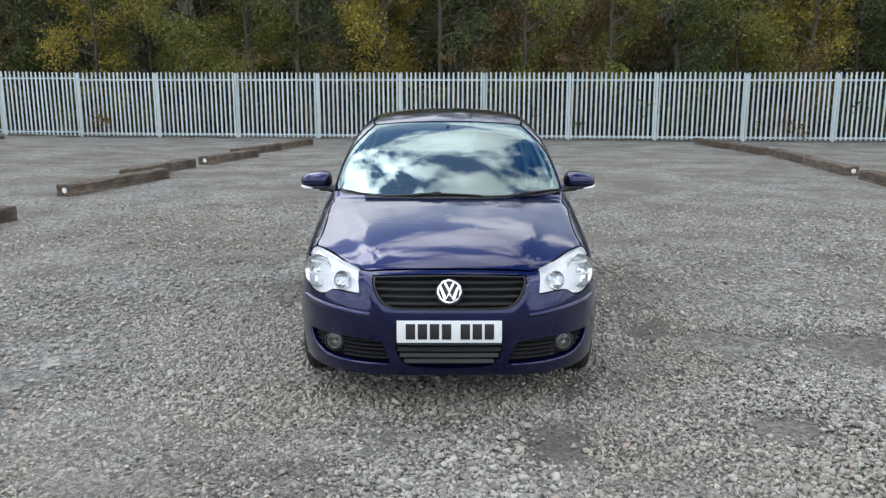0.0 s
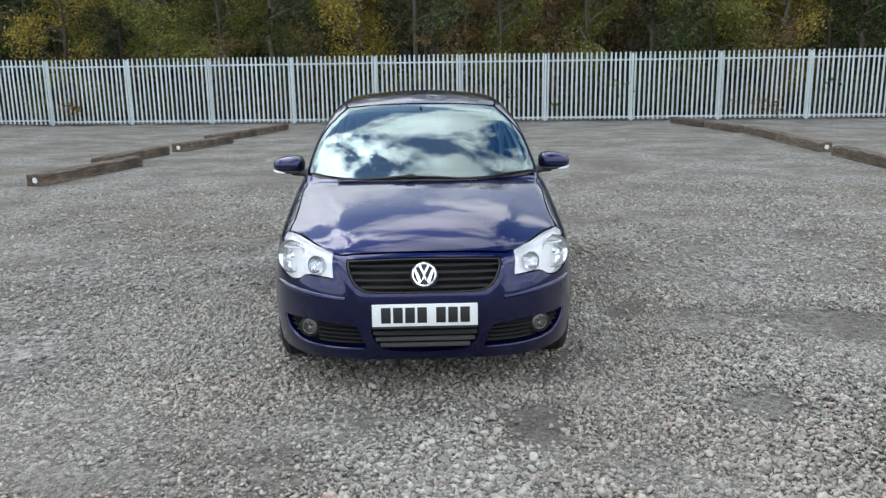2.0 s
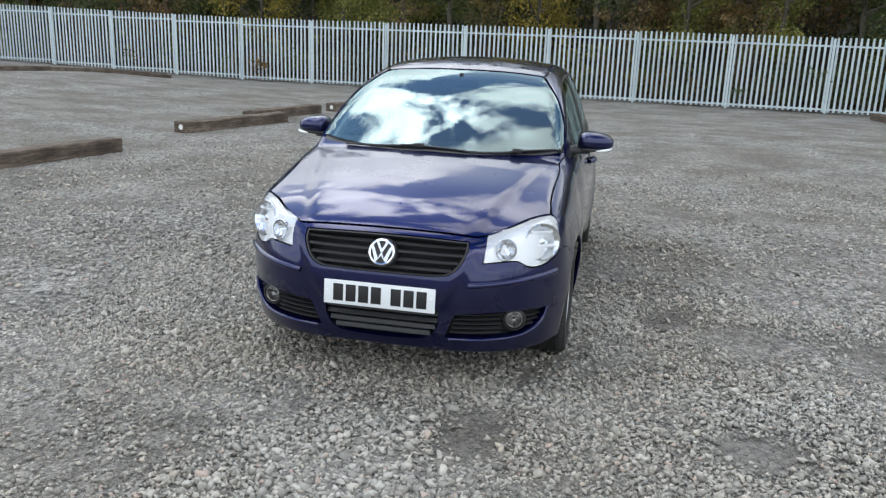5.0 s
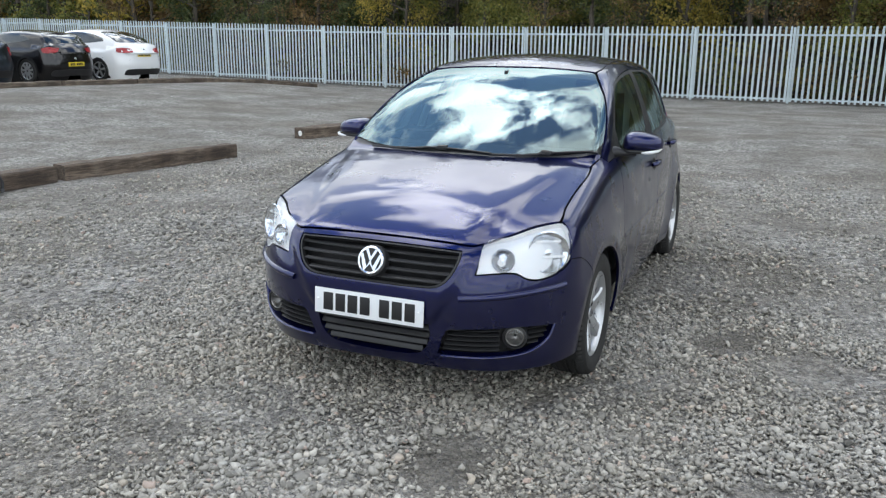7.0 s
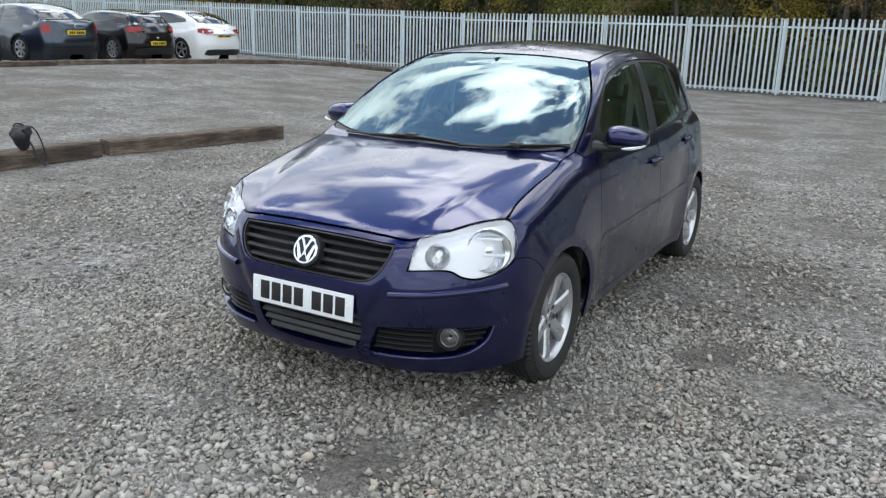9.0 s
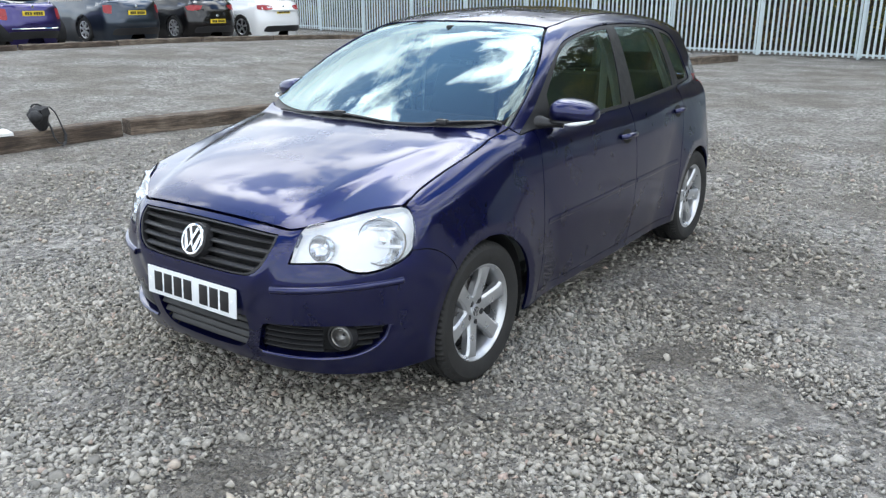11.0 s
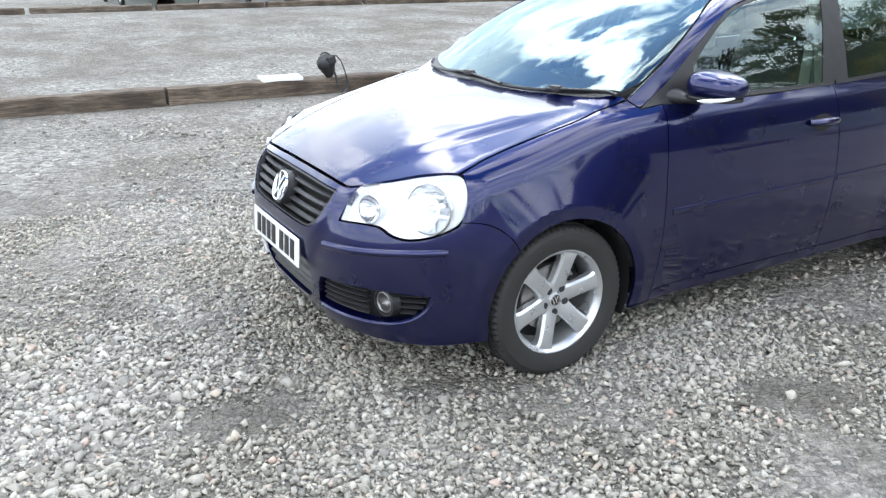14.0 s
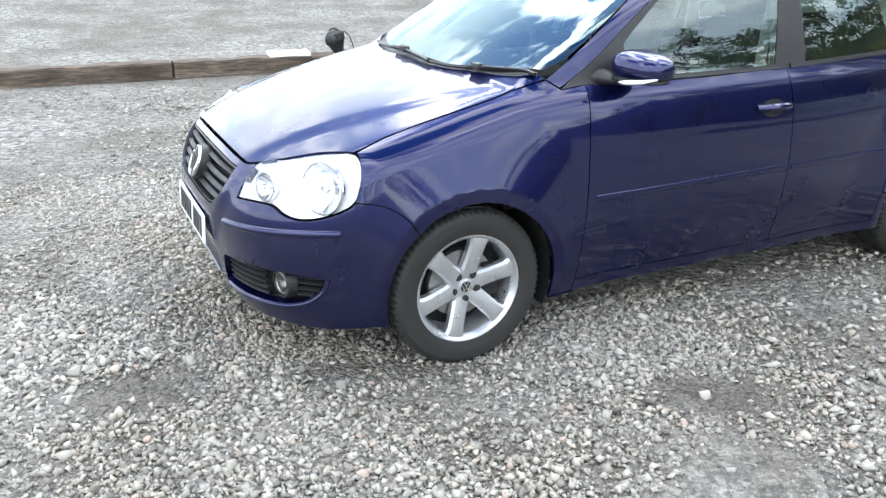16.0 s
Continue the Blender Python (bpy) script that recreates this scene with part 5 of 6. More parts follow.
for x in (-0.36, 0.36):
    seat = part("front_seat", block((0.48, 0.52, 0.15), (x, 1.98, 0.50), 0.05, segs=3), CLOTH, hatch, "dark cloth front seat")
    part("backrest", posed(block((0.47, 0.14, 0.62), (0, 0, 0.31), 0.055, segs=3, taper=(0.82, 0.8)), pose(x, 2.24, 0.52, -14)), CLOTH, seat)
    part("headrest", posed(block((0.27, 0.10, 0.17), (0, 0, 0), 0.04, segs=3), pose(x, 2.425, 1.225, -10)), CLOTH, seat)
    for dx in (-0.06, 0.06):
        part("headrest_post", sweep([(x + dx, 2.375, 1.08), (x + dx, 2.415, 1.18)], 0.006, 6), CHROME, seat)
bench = part("rear_seat", block((1.26, 0.5, 0.16), (0, 2.92, 0.52), 0.05, segs=3), CLOTH, hatch, "dark cloth rear bench")
part("backrest", posed(block((1.24, 0.13, 0.56), (0, 0, 0.28), 0.05, segs=3), pose(0, 3.14, 0.52, -16)), CLOTH, bench)
for x in (-0.34, 0.34):
    part("headrest", posed(block((0.26, 0.09, 0.15), (0, 0, 0), 0.035, segs=3), pose(x, 3.31, 1.10, -10)), CLOTH, bench)
part("parcel_shelf", block((1.10, 0.36, 0.02), (0, 3.50, 0.965), 0.006), CLOTH, hatch)
part("headliner", shell(B, B.above, mirrored(roof_half), 0.09, 0.004, -0.05, 0.0), LINING, hatch, "light grey headliner")
for sgn in (1, -1):
    def side(s, sgn=sgn):
        return s if sgn > 0 else flip(s)
    part("door_card", side(shell(B, B.side, [(1.27, 0.30, 1), (2.22, 0.30, 1), (2.20, 0.945, 1), (1.27, 0.94, 1)], 0.12, 0, -0.09, 0.0)), CARD, hatch, "grey inner door lining")
    part("door_card", side(shell(B, B.side, [(2.28, 0.30, 1), (2.84, 0.30, 1), (2.98, 0.95, 1), (2.30, 0.95, 1)], 0.12, 0, -0.09, 0.0)), CARD, hatch, "grey inner door lining")
    part("pillar_trim", side(shell(B, B.side, [(2.215, 0.96, 1), (2.325, 0.96, 1), (2.345, 1.20), (2.35, 1.39, 1), (2.275, 1.39, 1), (2.255, 1.20)], 0.06, 0, -0.055, 0.02)), TRIMGREY, hatch, "light grey pillar trim")
    part("pillar_trim", side(shell(B, B.side, [(1.16, 1.0, 1), (1.30, 1.0, 1), (1.46, 1.115), (1.62, 1.24), (1.80, 1.315, 1), (1.80, 1.355, 1), (1.60, 1.27), (1.42, 1.165)], 0.05, 0, -0.05, 0.02)), TRIMGREY, hatch, "light grey pillar trim")
    part("pillar_trim", side(shell(B, B.side, [(3.0, 0.98, 1), (3.09, 0.98, 1), (3.03, 1.18), (2.99, 1.35, 1), (2.92, 1.35, 1), (2.96, 1.18)], 0.06, 0, -0.05, 0.02)), TRIMGREY, hatch, "light grey pillar trim")
    part("seat_belt", sweep([(0.60 * sgn, 2.27, 1.24), (0.60 * sgn, 2.26, 0.95), (0.62 * sgn, 2.25, 0.50)], 0.022, 8, 0.12), TRIMGREY, hatch, "grey seat belt")
    part("inner_skin", side(shell(B, B.side, [(0.62, 0.66, 1), (1.2, 0.66, 1), (1.2, 0.93, 1), (0.9, 0.90), (0.6, 0.83, 1)], 0.1, 0, -0.05, 0.0)), DARK, hatch)


# ---- timber sleepers laid as bay markers ----
TIMBER = Mat("weathered_sleeper_timber", 0.88)
grainf = TIMBER.noise(7, 7.0, 0.7, stretch=(1.6, 0.12, 1.6))
fine = TIMBER.noise(60, 4.0, 0.6, stretch=(1.0, 0.08, 1.0))
woodc = TIMBER.ramp(grainf, (0.30, (0.040, 0.028, 0.021)), (0.48, (0.125, 0.088, 0.064)), (0.70, (0.34, 0.265, 0.20)))
blotch = TIMBER.noise(2.3, 5.0, 0.65)
woodc = TIMBER.mix(TIMBER.ramp(blotch, (0.50, 0.0), (0.68, 0.45)), woodc, (0.34, 0.28, 0.215))
woodc = TIMBER.mix(TIMBER.ramp(blotch, (0.32, 0.7), (0.46, 0.0)), woodc, (0.035, 0.026, 0.021))
orient = TIMBER.node("ShaderNodeObjectInfo").outputs["Random"]
woodc = TIMBER.mix(orient, TIMBER.mix(0.25, woodc, (0.05, 0.035, 0.028)), TIMBER.mix(0.3, woodc, (0.26, 0.22, 0.17)))
TIMBER.color(TIMBER.mix(TIMBER.ramp(fine, (0.42, 0.6), (0.6, 0.0)), woodc, (0.02, 0.015, 0.012)))
TIMBER.bump(TIMBER.mix(0.5, grainf, fine), 0.02)
TIMBER = TIMBER.m
WHITEPAINT = plain("white_marker_paint", (0.8, 0.8, 0.78), 0.6)


def sleeper_mesh(seed, length=2.45, w=0.25, h=0.182):
    """A squared, worn timber with chipped edges."""
    r = random.Random(seed)
    n = 22
    sec = [(-0.5, 0.0), (-0.5, 0.45), (-0.5, 0.90), (-0.44, 1.0), (0.0, 1.0), (0.44, 1.0), (0.5, 0.90), (0.5, 0.45), (0.5, 0.0)]
    vs, fs = [], []
    for i in range(n + 1):
        y = length * (i / n - 0.5)
        wob = 0.022 * noise.noise((seed, y * 0.9, 0))
        for j, (a, b) in enumerate(sec):
            chip = 0.014 * noise.noise((seed * 3.1, y * 5, j * 0.8)) + (0.045 * max(0, noise.noise((seed, y * 2.2, j))) if b > 0.85 and abs(a) > 0.3 else 0)
            end = 0.012 * noise.noise((seed, j, 9)) if i in (0, n) else 0
            vs.append((a * w + wob - math.copysign(chip, a), y + end, b * h - (chip if b > 0.5 else 0)))
    k = len(sec)
    for i in range(n):
        fs += [(i * k + j, i * k + j + 1, (i + 1) * k + j + 1, (i + 1) * k + j) for j in range(k - 1)]
        fs.append((i * k + k - 1, i * k, (i + 1) * k, (i + 1) * k + k - 1))
    fs += [tuple(range(k))[::-1], tuple(n * k + j for j in range(k))]
    me = mesh_of("sleeper", vs, [f[::-1] for f in fs], TIMBER)
    me.set_sharp_from_angle(angle=radians(30))
    return me


SLEEPERS = [sleeper_mesh(s) for s in (1, 2, 3, 4, 5)]


def sleeper(x0, y0, x1, y1, kind, group, mark=False, lift=0.0):
    a, b = Vector((x0, y0, 0)), Vector((x1, y1, 0))
    c = (a + b) / 2
    ob = new("timber_sleeper", SLEEPERS[kind % 5])
    tagged(ob, "weathered brown railway sleeper lying on the gravel" if not mark else "weathered railway sleeper with a white dot on its end", "sleeper", group)
    za, zb = ground_z(x0, y0), ground_z(x1, y1)
    ob.matrix_basis = pose(c.x, c.y, (za + zb) / 2 + lift - 0.008, math.degrees(math.atan2(zb - za, (b - a).length)), 0, math.degrees(math.atan2(-(b - a).x, (b - a).y)))
    ob.scale = (1, (b - a).length / 2.45, 1)
    if mark:
        dot = part("end_marker", lathe([(0.001, 0.006), (0.038, 0.006), (0.043, 0.0)], 18, "y"), WHITEPAINT, ob, "white painted dot")
        dot.matrix_basis = pose(0.02, -1.232, 0.095, 0, 0, 180)
    return ob


row = "sleepers beside the car"
for i, s in enumerate(((-6.2, -0.45, -6.16, 2.0), (-6.14, 2.05, -6.04, 4.575), (-6.03, 4.60, -5.99, 7.30), (-5.975, 7.42, -5.48, 9.80))):
    sleeper(*s, i, row)
sleeper(-5.80, 11.92, -5.15, 14.33, 4, row, True)
sleeper(-5.78, 14.2, -5.33, 16.42, 1, row)
sleeper(-5.22, 16.95, -4.74, 19.35, 2, row, True)
sleeper(-5.25, 19.5, -4.72, 21.95, 3, row)
sleeper(-4.75, 22.1, -4.30, 24.45, 0, row)
row = "sleepers across the yard"
sleeper(7.36, 14.92, 7.55, 17.25, 1, row, True)
sleeper(7.62, 17.45, 7.92, 20.05, 2, row)
sleeper(7.78, 20.3, 7.78, 22.6, 3, row)
sleeper(7.72, 22.7, 7.55, 25.0, 4, row)
sleeper(7.20, 11.9, 7.32, 14.35, 0, row)
row = "sleepers before the parked cars"
ends = [(-16.2, -1.1), (-16.2, 1.4), (-16.2, 3.95), (-16.2, 6.45), (-16.15, 8.93), (-16.05, 11.36), (-15.95, 13.68), (-15.85, 16.12), (-15.55, 18.35), (-15.1, 20.6), (-14.55, 22.8), (-13.85, 24.9)]
for i, (a, b) in enumerate(zip(ends, ends[1:])):
    sleeper(a[0] + 0.05 * (i % 2), a[1] + 0.05, b[0] + 0.05 * (i % 2), b[1] - 0.05, i * 2, row, lift=-0.055)

# ---- bag and white sheet left on a sleeper ----
BAGCLOTH = plain("black_nylon", (0.02, 0.02, 0.022), 0.7, grain=120, vary=0.3, bump=0.003)
bag = root("shoulder_bag", "small black nylon shoulder bag on a sleeper", "bag", m=pose(-5.93, 6.40, 0.166, 0, 0, 25))
bm = bmesh.new()
bmesh.ops.create_icosphere(bm, subdivisions=4, radius=1)
for v in bm.verts:
    p = Vector([math.copysign(abs(c) ** 0.7, c) for c in v.co])
    q = noise.noise(v.co * 2.1) * 0.16 + noise.noise(v.co * 5) * 0.05
    wide = 0.78 + 0.30 * p.z - 0.10 * max(0, p.z) ** 3
    v.co = Vector((p.x * 0.085 * (1 + q) * wide, p.y * 0.125 * (1 + q) * wide - 0.035 * p.z, 0.125 + p.z * 0.125 * (1 + q * 0.5)))
part("bag_body", bm, BAGCLOTH, bag, smooth=60)
bm = bmesh.new()
bmesh.ops.create_icosphere(bm, subdivisions=3, radius=1)
for v in bm.verts:
    q = 1 + noise.noise(v.co * 2.6) * 0.2
    v.co = Vector((v.co.x * 0.062 * q + 0.045, v.co.y * 0.075 * q - 0.115, 0.165 + v.co.z * 0.065 * q))
part("side_pocket", bm, BAGCLOTH, bag, smooth=60)
part("bag_flap", join(block((0.11, 0.13, 0.022), (0.01, -0.02, 0.242), 0.011, pose(0, 0, 0, 14, 10, 0).to_3x3()), block((0.022, 0.13, 0.085), (0.086, -0.015, 0.205), 0.010, pose(0, 0, 0, 8, -8, 0).to_3x3())), BAGCLOTH, bag)
part("strap", sweep([(0.03, 0.04, 0.255), (0.06, 0.10, 0.245), (0.09, 0.135, 0.19), (0.11, 0.16, 0.10), (0.125, 0.175, 0.02), (0.15, 0.18, -0.06), (0.165, 0.14, -0.125), (0.21, 0.06, -0.138), (0.24, -0.02, -0.138)], 0.016, 8, 0.4), BAGCLOTH, bag)
part("strap", sweep([(0.085, 0.01, 0.10), (0.11, 0.02, 0.03), (0.135, 0.01, -0.05), (0.16, 0.03, -0.12), (0.20, 0.10, -0.138)], 0.018, 8, 0.4), BAGCLOTH, bag)
part("handle", sweep([(-0.03, -0.07, 0.262), (-0.02, -0.04, 0.285), (0, 0.0, 0.285), (0.02, 0.03, 0.262)], 0.009, 6), BAGCLOTH, bag)
sheet = bmesh.new()
bmesh.ops.create_grid(sheet, x_segments=8, y_segments=10, size=0.5)
for v in sheet.verts:
    v.co = Vector((v.co.x * 0.22, v.co.y * 0.46, 0.004 * math.sin(v.co.y * 5 + v.co.x * 4) + 0.034))
bmesh.ops.solidify(sheet, geom=sheet.faces[:], thickness=0.032)
me = bpy.data.meshes.new("sheet")
sheet.to_mesh(me)
sheet.free()
me.materials.append(plain("white_card", (0.82, 0.82, 0.80), 0.6, vary=0.04))
ob = tagged(new("white_board", me), "thick white board lying on a sleeper", "board")
ob.matrix_basis = pose(-6.0, 5.86, 0.177, 0, 4, -2)

# ---- loose stones where the ground is seen closely ----
STONE = Mat("loose_stone", 0.85)
isl = STONE.node("ShaderNodeNewGeometry").outputs["Random Per Island"]
hue = STONE.ramp(isl, (0.0, (0.125, 0.120, 0.108)), (0.30, (0.235, 0.228, 0.208)), (0.65, (0.345, 0.336, 0.310)), (0.90, (0.44, 0.428, 0.398)), (0.965, (0.40, 0.36, 0.31)), (0.99, (0.37, 0.285, 0.25)))
hue = STONE.mix(1.0, hue, (1.25, 1.22, 1.18), "MULTIPLY")
dusty = STONE.ramp(STONE.noise(0.55, 5.0, 0.6), (0.40, 0.75), (0.58, 0.0))
hue = STONE.mix(dusty, hue, STONE.mix(1.0, hue, (0.92, 0.885, 0.82), "MULTIPLY"))
STONE.color(STONE.mix(STONE.noise(160, 4.0), hue, STONE.mix(0.4, hue, (0.33, 0.325, 0.31))))
STONE.bump(STONE.noise(220, 3.0), 0.002)
STONE = STONE.m
gold = (1 + 5**0.5) / 2
ICO_V = np.array([(-1, gold, 0), (1, gold, 0), (-1, -gold, 0), (1, -gold, 0), (0, -1, gold), (0, 1, gold), (0, -1, -gold), (0, 1, -gold), (gold, 0, -1), (gold, 0, 1), (-gold, 0, -1), (-gold, 0, 1)]) / math.hypot(1, gold)
ICO_F = np.array([(0, 11, 5), (0, 5, 1), (0, 1, 7), (0, 7, 10), (0, 10, 11), (1, 5, 9), (5, 11, 4), (11, 10, 2), (10, 7, 6), (7, 1, 8), (3, 9, 4), (3, 4, 2), (3, 2, 6), (3, 6, 8), (3, 8, 9), (4, 9, 5), (2, 4, 11), (6, 2, 10), (8, 6, 7), (9, 8, 1)])


OCT_V = np.array([(1, 0, 0), (-1, 0, 0), (0, 1, 0), (0, -1, 0), (0, 0, 1), (0, 0, -1)], float)
OCT_F = np.array([(0, 2, 4), (2, 1, 4), (1, 3, 4), (3, 0, 4), (2, 0, 5), (1, 2, 5), (3, 1, 5), (0, 3, 5)])


def scatter(name, label, n, x0, x1, y0, y1, size, seed, bare, angular=False, fade=0.5):
    """Thousands of broken stones as one mesh; bare: share of ground left to fines."""
    g = np.random.RandomState(seed)
    p = np.c_[g.uniform(x0, x1, n), g.uniform(y0, y1, n)]
    dens = np.array([noise.fractal((a * 1.1, b * 1.1, 7.3), 1.0, 2.0, 3) for a, b in p])
    keep = dens + g.uniform(-0.35, 0.35, n) > bare
    for px, py, rx, ry, turn in DAMP:
        c, q = math.cos(radians(-turn)), math.sin(radians(-turn))
        dx, dy = p[:, 0] - px, p[:, 1] - py
        keep &= np.hypot((dx * c - dy * q) / rx, (dx * q + dy * c) / ry) + g.normal(0, 0.25, n) > 0.95
    edge = np.minimum(np.minimum(p[:, 0] - x0, x1 - p[:, 0]), np.minimum(p[:, 1] - y0, y1 - p[:, 1]))
    keep &= g.uniform(0, 1, n) < (edge / fade if y0 > 2.9 else np.minimum(np.minimum(p[:, 0] - x0, x1 - p[:, 0]), y1 - p[:, 1]) / fade)
    keep &= (np.abs(p[:, 0]) > 0.5) | (p[:, 1] < 4.7) | (p[:, 1] > 7.5)
    p = p[keep]
    n = len(p)
    s = size * np.exp(np.clip(g.normal(0, 0.36, n), -0.9, 0.55))
    sv, sf = (OCT_V, OCT_F) if angular else (ICO_V, ICO_F)
    m = len(sv)
    v = np.repeat(sv[None], n, 0) * (1 + g.normal(0, 0.20, (n, m, 1))) + g.normal(0, 0.28, (n, m, 3))
    v = v * (s[:, None, None] * g.uniform([0.75, 0.75, 0.45], [1.25, 1.25, 0.85], (n, 3))[:, None, :])
    a, t = g.uniform(0, 6.283, n), g.normal(0, 0.6, n)
    ct, st = np.cos(t)[:, None], np.sin(t)[:, None]
    vy, vz = v[..., 1] * ct - v[..., 2] * st, v[..., 1] * st + v[..., 2] * ct
    ca, sa = np.cos(a)[:, None], np.sin(a)[:, None]
    vx, vy = v[..., 0] * ca - vy * sa, v[..., 0] * sa + vy * ca
    base = (np.array([ground_z(q[0], q[1]) for q in p]) if x0 < -6.4 else -0.15 * np.clip((p[:, 1] - 14) / 12, 0, 1)) + s * g.uniform(0.05, 0.75, n) - 0.004
    co = np.stack([vx + p[:, :1], vy + p[:, 1:], vz + base[:, None]], -1).reshape(-1, 3)
    f = (sf[None] + m * np.arange(n)[:, None, None]).reshape(-1, 3)
    me = bpy.data.meshes.new(name)
    me.vertices.add(len(co))
    me.vertices.foreach_set("co", co.ravel())
    me.loops.add(f.size)
    me.loops.foreach_set("vertex_index", f.ravel().astype(np.int32))
    me.polygons.add(len(f))
    me.polygons.foreach_set("loop_start", np.arange(0, f.size, 3, dtype=np.int32))
    me.update(calc_edges=True)
    me.validate()
    me.materials.append(STONE)
    return tagged(new(name, me), label, "gravel", kind="stuff")


scatter("loose_gravel", "loose crushed grey stones on the yard", 130000, -2.4, 3.7, 1.9, 6.0, 0.0089, 31, -0.55, True)
scatter("coarse_gravel", "coarser pale broken stones scattered on the yard", 14000, -2.2, 3.2, 1.9, 5.8, 0.0110, 32, -0.10)
scatter("distant_gravel", "loose grey stones farther across the yard", 62000, -5.75, 7.0, 3.0, 12.0, 0.0128, 33, -0.40, True, 2.2)
scatter("large_gravel", "large broken stones in a coarse band of gravel", 2600, -0.9, 1.9, 2.0, 3.5, 0.0138, 34, -0.15)


# ---- cars parked along the far row ----
RED = plain("red_tail_lens", (0.34, 0.012, 0.018), 0.3, vary=0.05, Coat_Weight=0.2)
DARKGLASS = plain("dark_car_glass", (0.02, 0.026, 0.028), 0.05, vary=0.05, Coat_Weight=1.0)


def simple_wheel(parent, r, m, spokes):
    w = part("wheel", lathe([(0.001, 0.02), (r * 0.18, 0.03), (r * 0.2, 0.0), (r * 0.62, -0.02), (r * 0.64, 0.03), (r * 0.69, 0.035), (r * 0.70, 0.0)], 28, "x"), DARK, parent, "alloy wheel")
    part("tyre", lathe([(r * 0.68, 0.03), (r * 0.78, 0.05), (r * 0.93, 0.048), (r, 0.02), (r, -0.14), (r * 0.7, -0.16)], 32, "x"), RUBBER, w)
    part("rim", lathe([(r * 0.62, 0.028), (r * 0.66, 0.04), (r * 0.70, 0.038)], 32, "x"), ALLOY, w)
    first = None
    for i in range(spokes):
        ob = part("spoke", block((0.03, r * 0.56, 0.055), (0.022, r * 0.36, 0), 0.006) if first is None else first, ALLOY, w)
        first = ob.data
        ob.matrix_basis = pose(0, 0, 0, 360 * i / spokes + 12)
    w.matrix_basis = m
    return w


def parked_car(label, colour, x_tail, y, long, wide, high, belt, deck, ws, roof_rows, rear, wheels, r, lamp, plate_z, group="cars parked along the far row", windows=(), spokes=7, coat=0.25, extra=None, lamp_mat=None):
    """A car seen mostly from behind: body skin, glass, lamps, plate and wheels."""
    h = wide / 2
    s = belt / 0.97
    hubs = ((wheels[0], r), (wheels[1], r))
    b = Body(plan=spline((-0.4, h * 0.75), (0, h * 0.86), (0.3, h * 0.93), (0.9, h * 0.98), (long * 0.5, h), (long - 0.9, h * 0.985), (long - 0.3, h * 0.93), (long, h * 0.86), (long + 0.4, h * 0.72)),
             sec=spline((-0.2, 0.86), (0.0, 0.91), (0.15 * s, 0.95), (0.3 * s, 0.98), (0.5 * s, 0.998), (0.6 * s, 1.0), (0.75 * s, 0.992), (0.88 * s, 0.968), (1.0 * s, 0.93), (1.3 * s, 0.82), (1.9, 0.7)),
             hood=spline((-0.4, belt - 0.4), (0, belt - 0.28), (0.15, belt - 0.19), (0.5, belt - 0.09), (ws[0], belt + 0.01), (ws[2], belt + 0.03), (rear[0] - 0.3, belt + 0.03), (rear[0], deck + 0.02), (long, deck - 0.03), (long + 0.5, deck - 0.2)),
             crown=spline((-1, 0.08), (1, 0.08), (long, 0.06)),
             nose=spline((-0.2, 0.25), (0.15, 0.10), (0.35, 0.02), (0.5, 0.0), (0.65, 0.04), (0.85, 0.14), (1.2, 0.4), (2, 0.8)),
             tail=spline((-0.2, long - 0.25), (0.15, long - 0.10), (0.35, long - 0.02), (0.5, long), (0.62, long - 0.02), (0.8, long - 0.07), (1.0, long - 0.10), (1.3, long - 0.2), (2.0, long - 0.5)),
             gplan=spline((0.3, h * 0.7), (ws[0], h * 0.84), (ws[2], h * 0.90), (long * 0.55, h * 0.91), (long - 1.0, h * 0.87), (long - 0.3, h * 0.74), (long + 0.4, h * 0.6)),
             roof=spline(*roof_rows), ws=(*ws, 0.14), rear=(*rear, 0.12), hubs=hubs, arch=r + 0.05, bow=0.32, tailbow=0.26, wide=h * 0.92)
    b.long = long
    # long axis along -x: nose away from the yard
    z0 = ground_z(x_tail - 1.0, y)
    car = root("parked_car", label, "car", group, m=pose(x_tail - long, y, z0, 0, 0, -90))
    solid = min(colour) > 0.6
    mat = paint("parked_car_paint", colour, tuple(min(0.9, c * (1.05 if solid else 1.25) + 0.005) for c in colour), 0.3, 0.0 if solid else 0.8)
    ya = np.linspace(0.07, long - 0.07, 56)
    an = np.radians(np.linspace(-68, 248, 53))
    d = np.tile(np.c_[np.cos(an), 0 * an, np.sin(an)], (len(ya), 1))
    o = np.c_[np.zeros(len(d)), np.repeat(ya, len(an)), np.full(len(d), 0.62)]
    P = b.cast(o + d * 1.6, -d, 1.55, 40).reshape(len(ya), len(an), 3)
    N = b.normal(P.reshape(-1, 3))
    ni, nj = P.shape[:2]
    faces = []
    for i in range(ni - 1):
        for j in range(nj - 1):
            c = P[i:i + 2, j:j + 2].reshape(-1, 3).mean(0)
            if any(math.hypot(c[1] - q[0], c[2] - q[1]) < r + 0.035 for q in hubs) and abs(c[0]) > h * 0.7:
                continue
            faces.append((i * nj + j, i * nj + j + 1, (i + 1) * nj + j + 1, (i + 1) * nj + j))
    fa = P.reshape(-1, 3)
    f0 = faces[len(faces) // 2]
    if np.dot(np.cross(fa[f0[1]] - fa[f0[0]], fa[f0[2]] - fa[f0[0]]), N[f0[0]]) < 0:
        faces = [f[::-1] for f in faces]
    part("body", (fa, faces, N), mat, car)
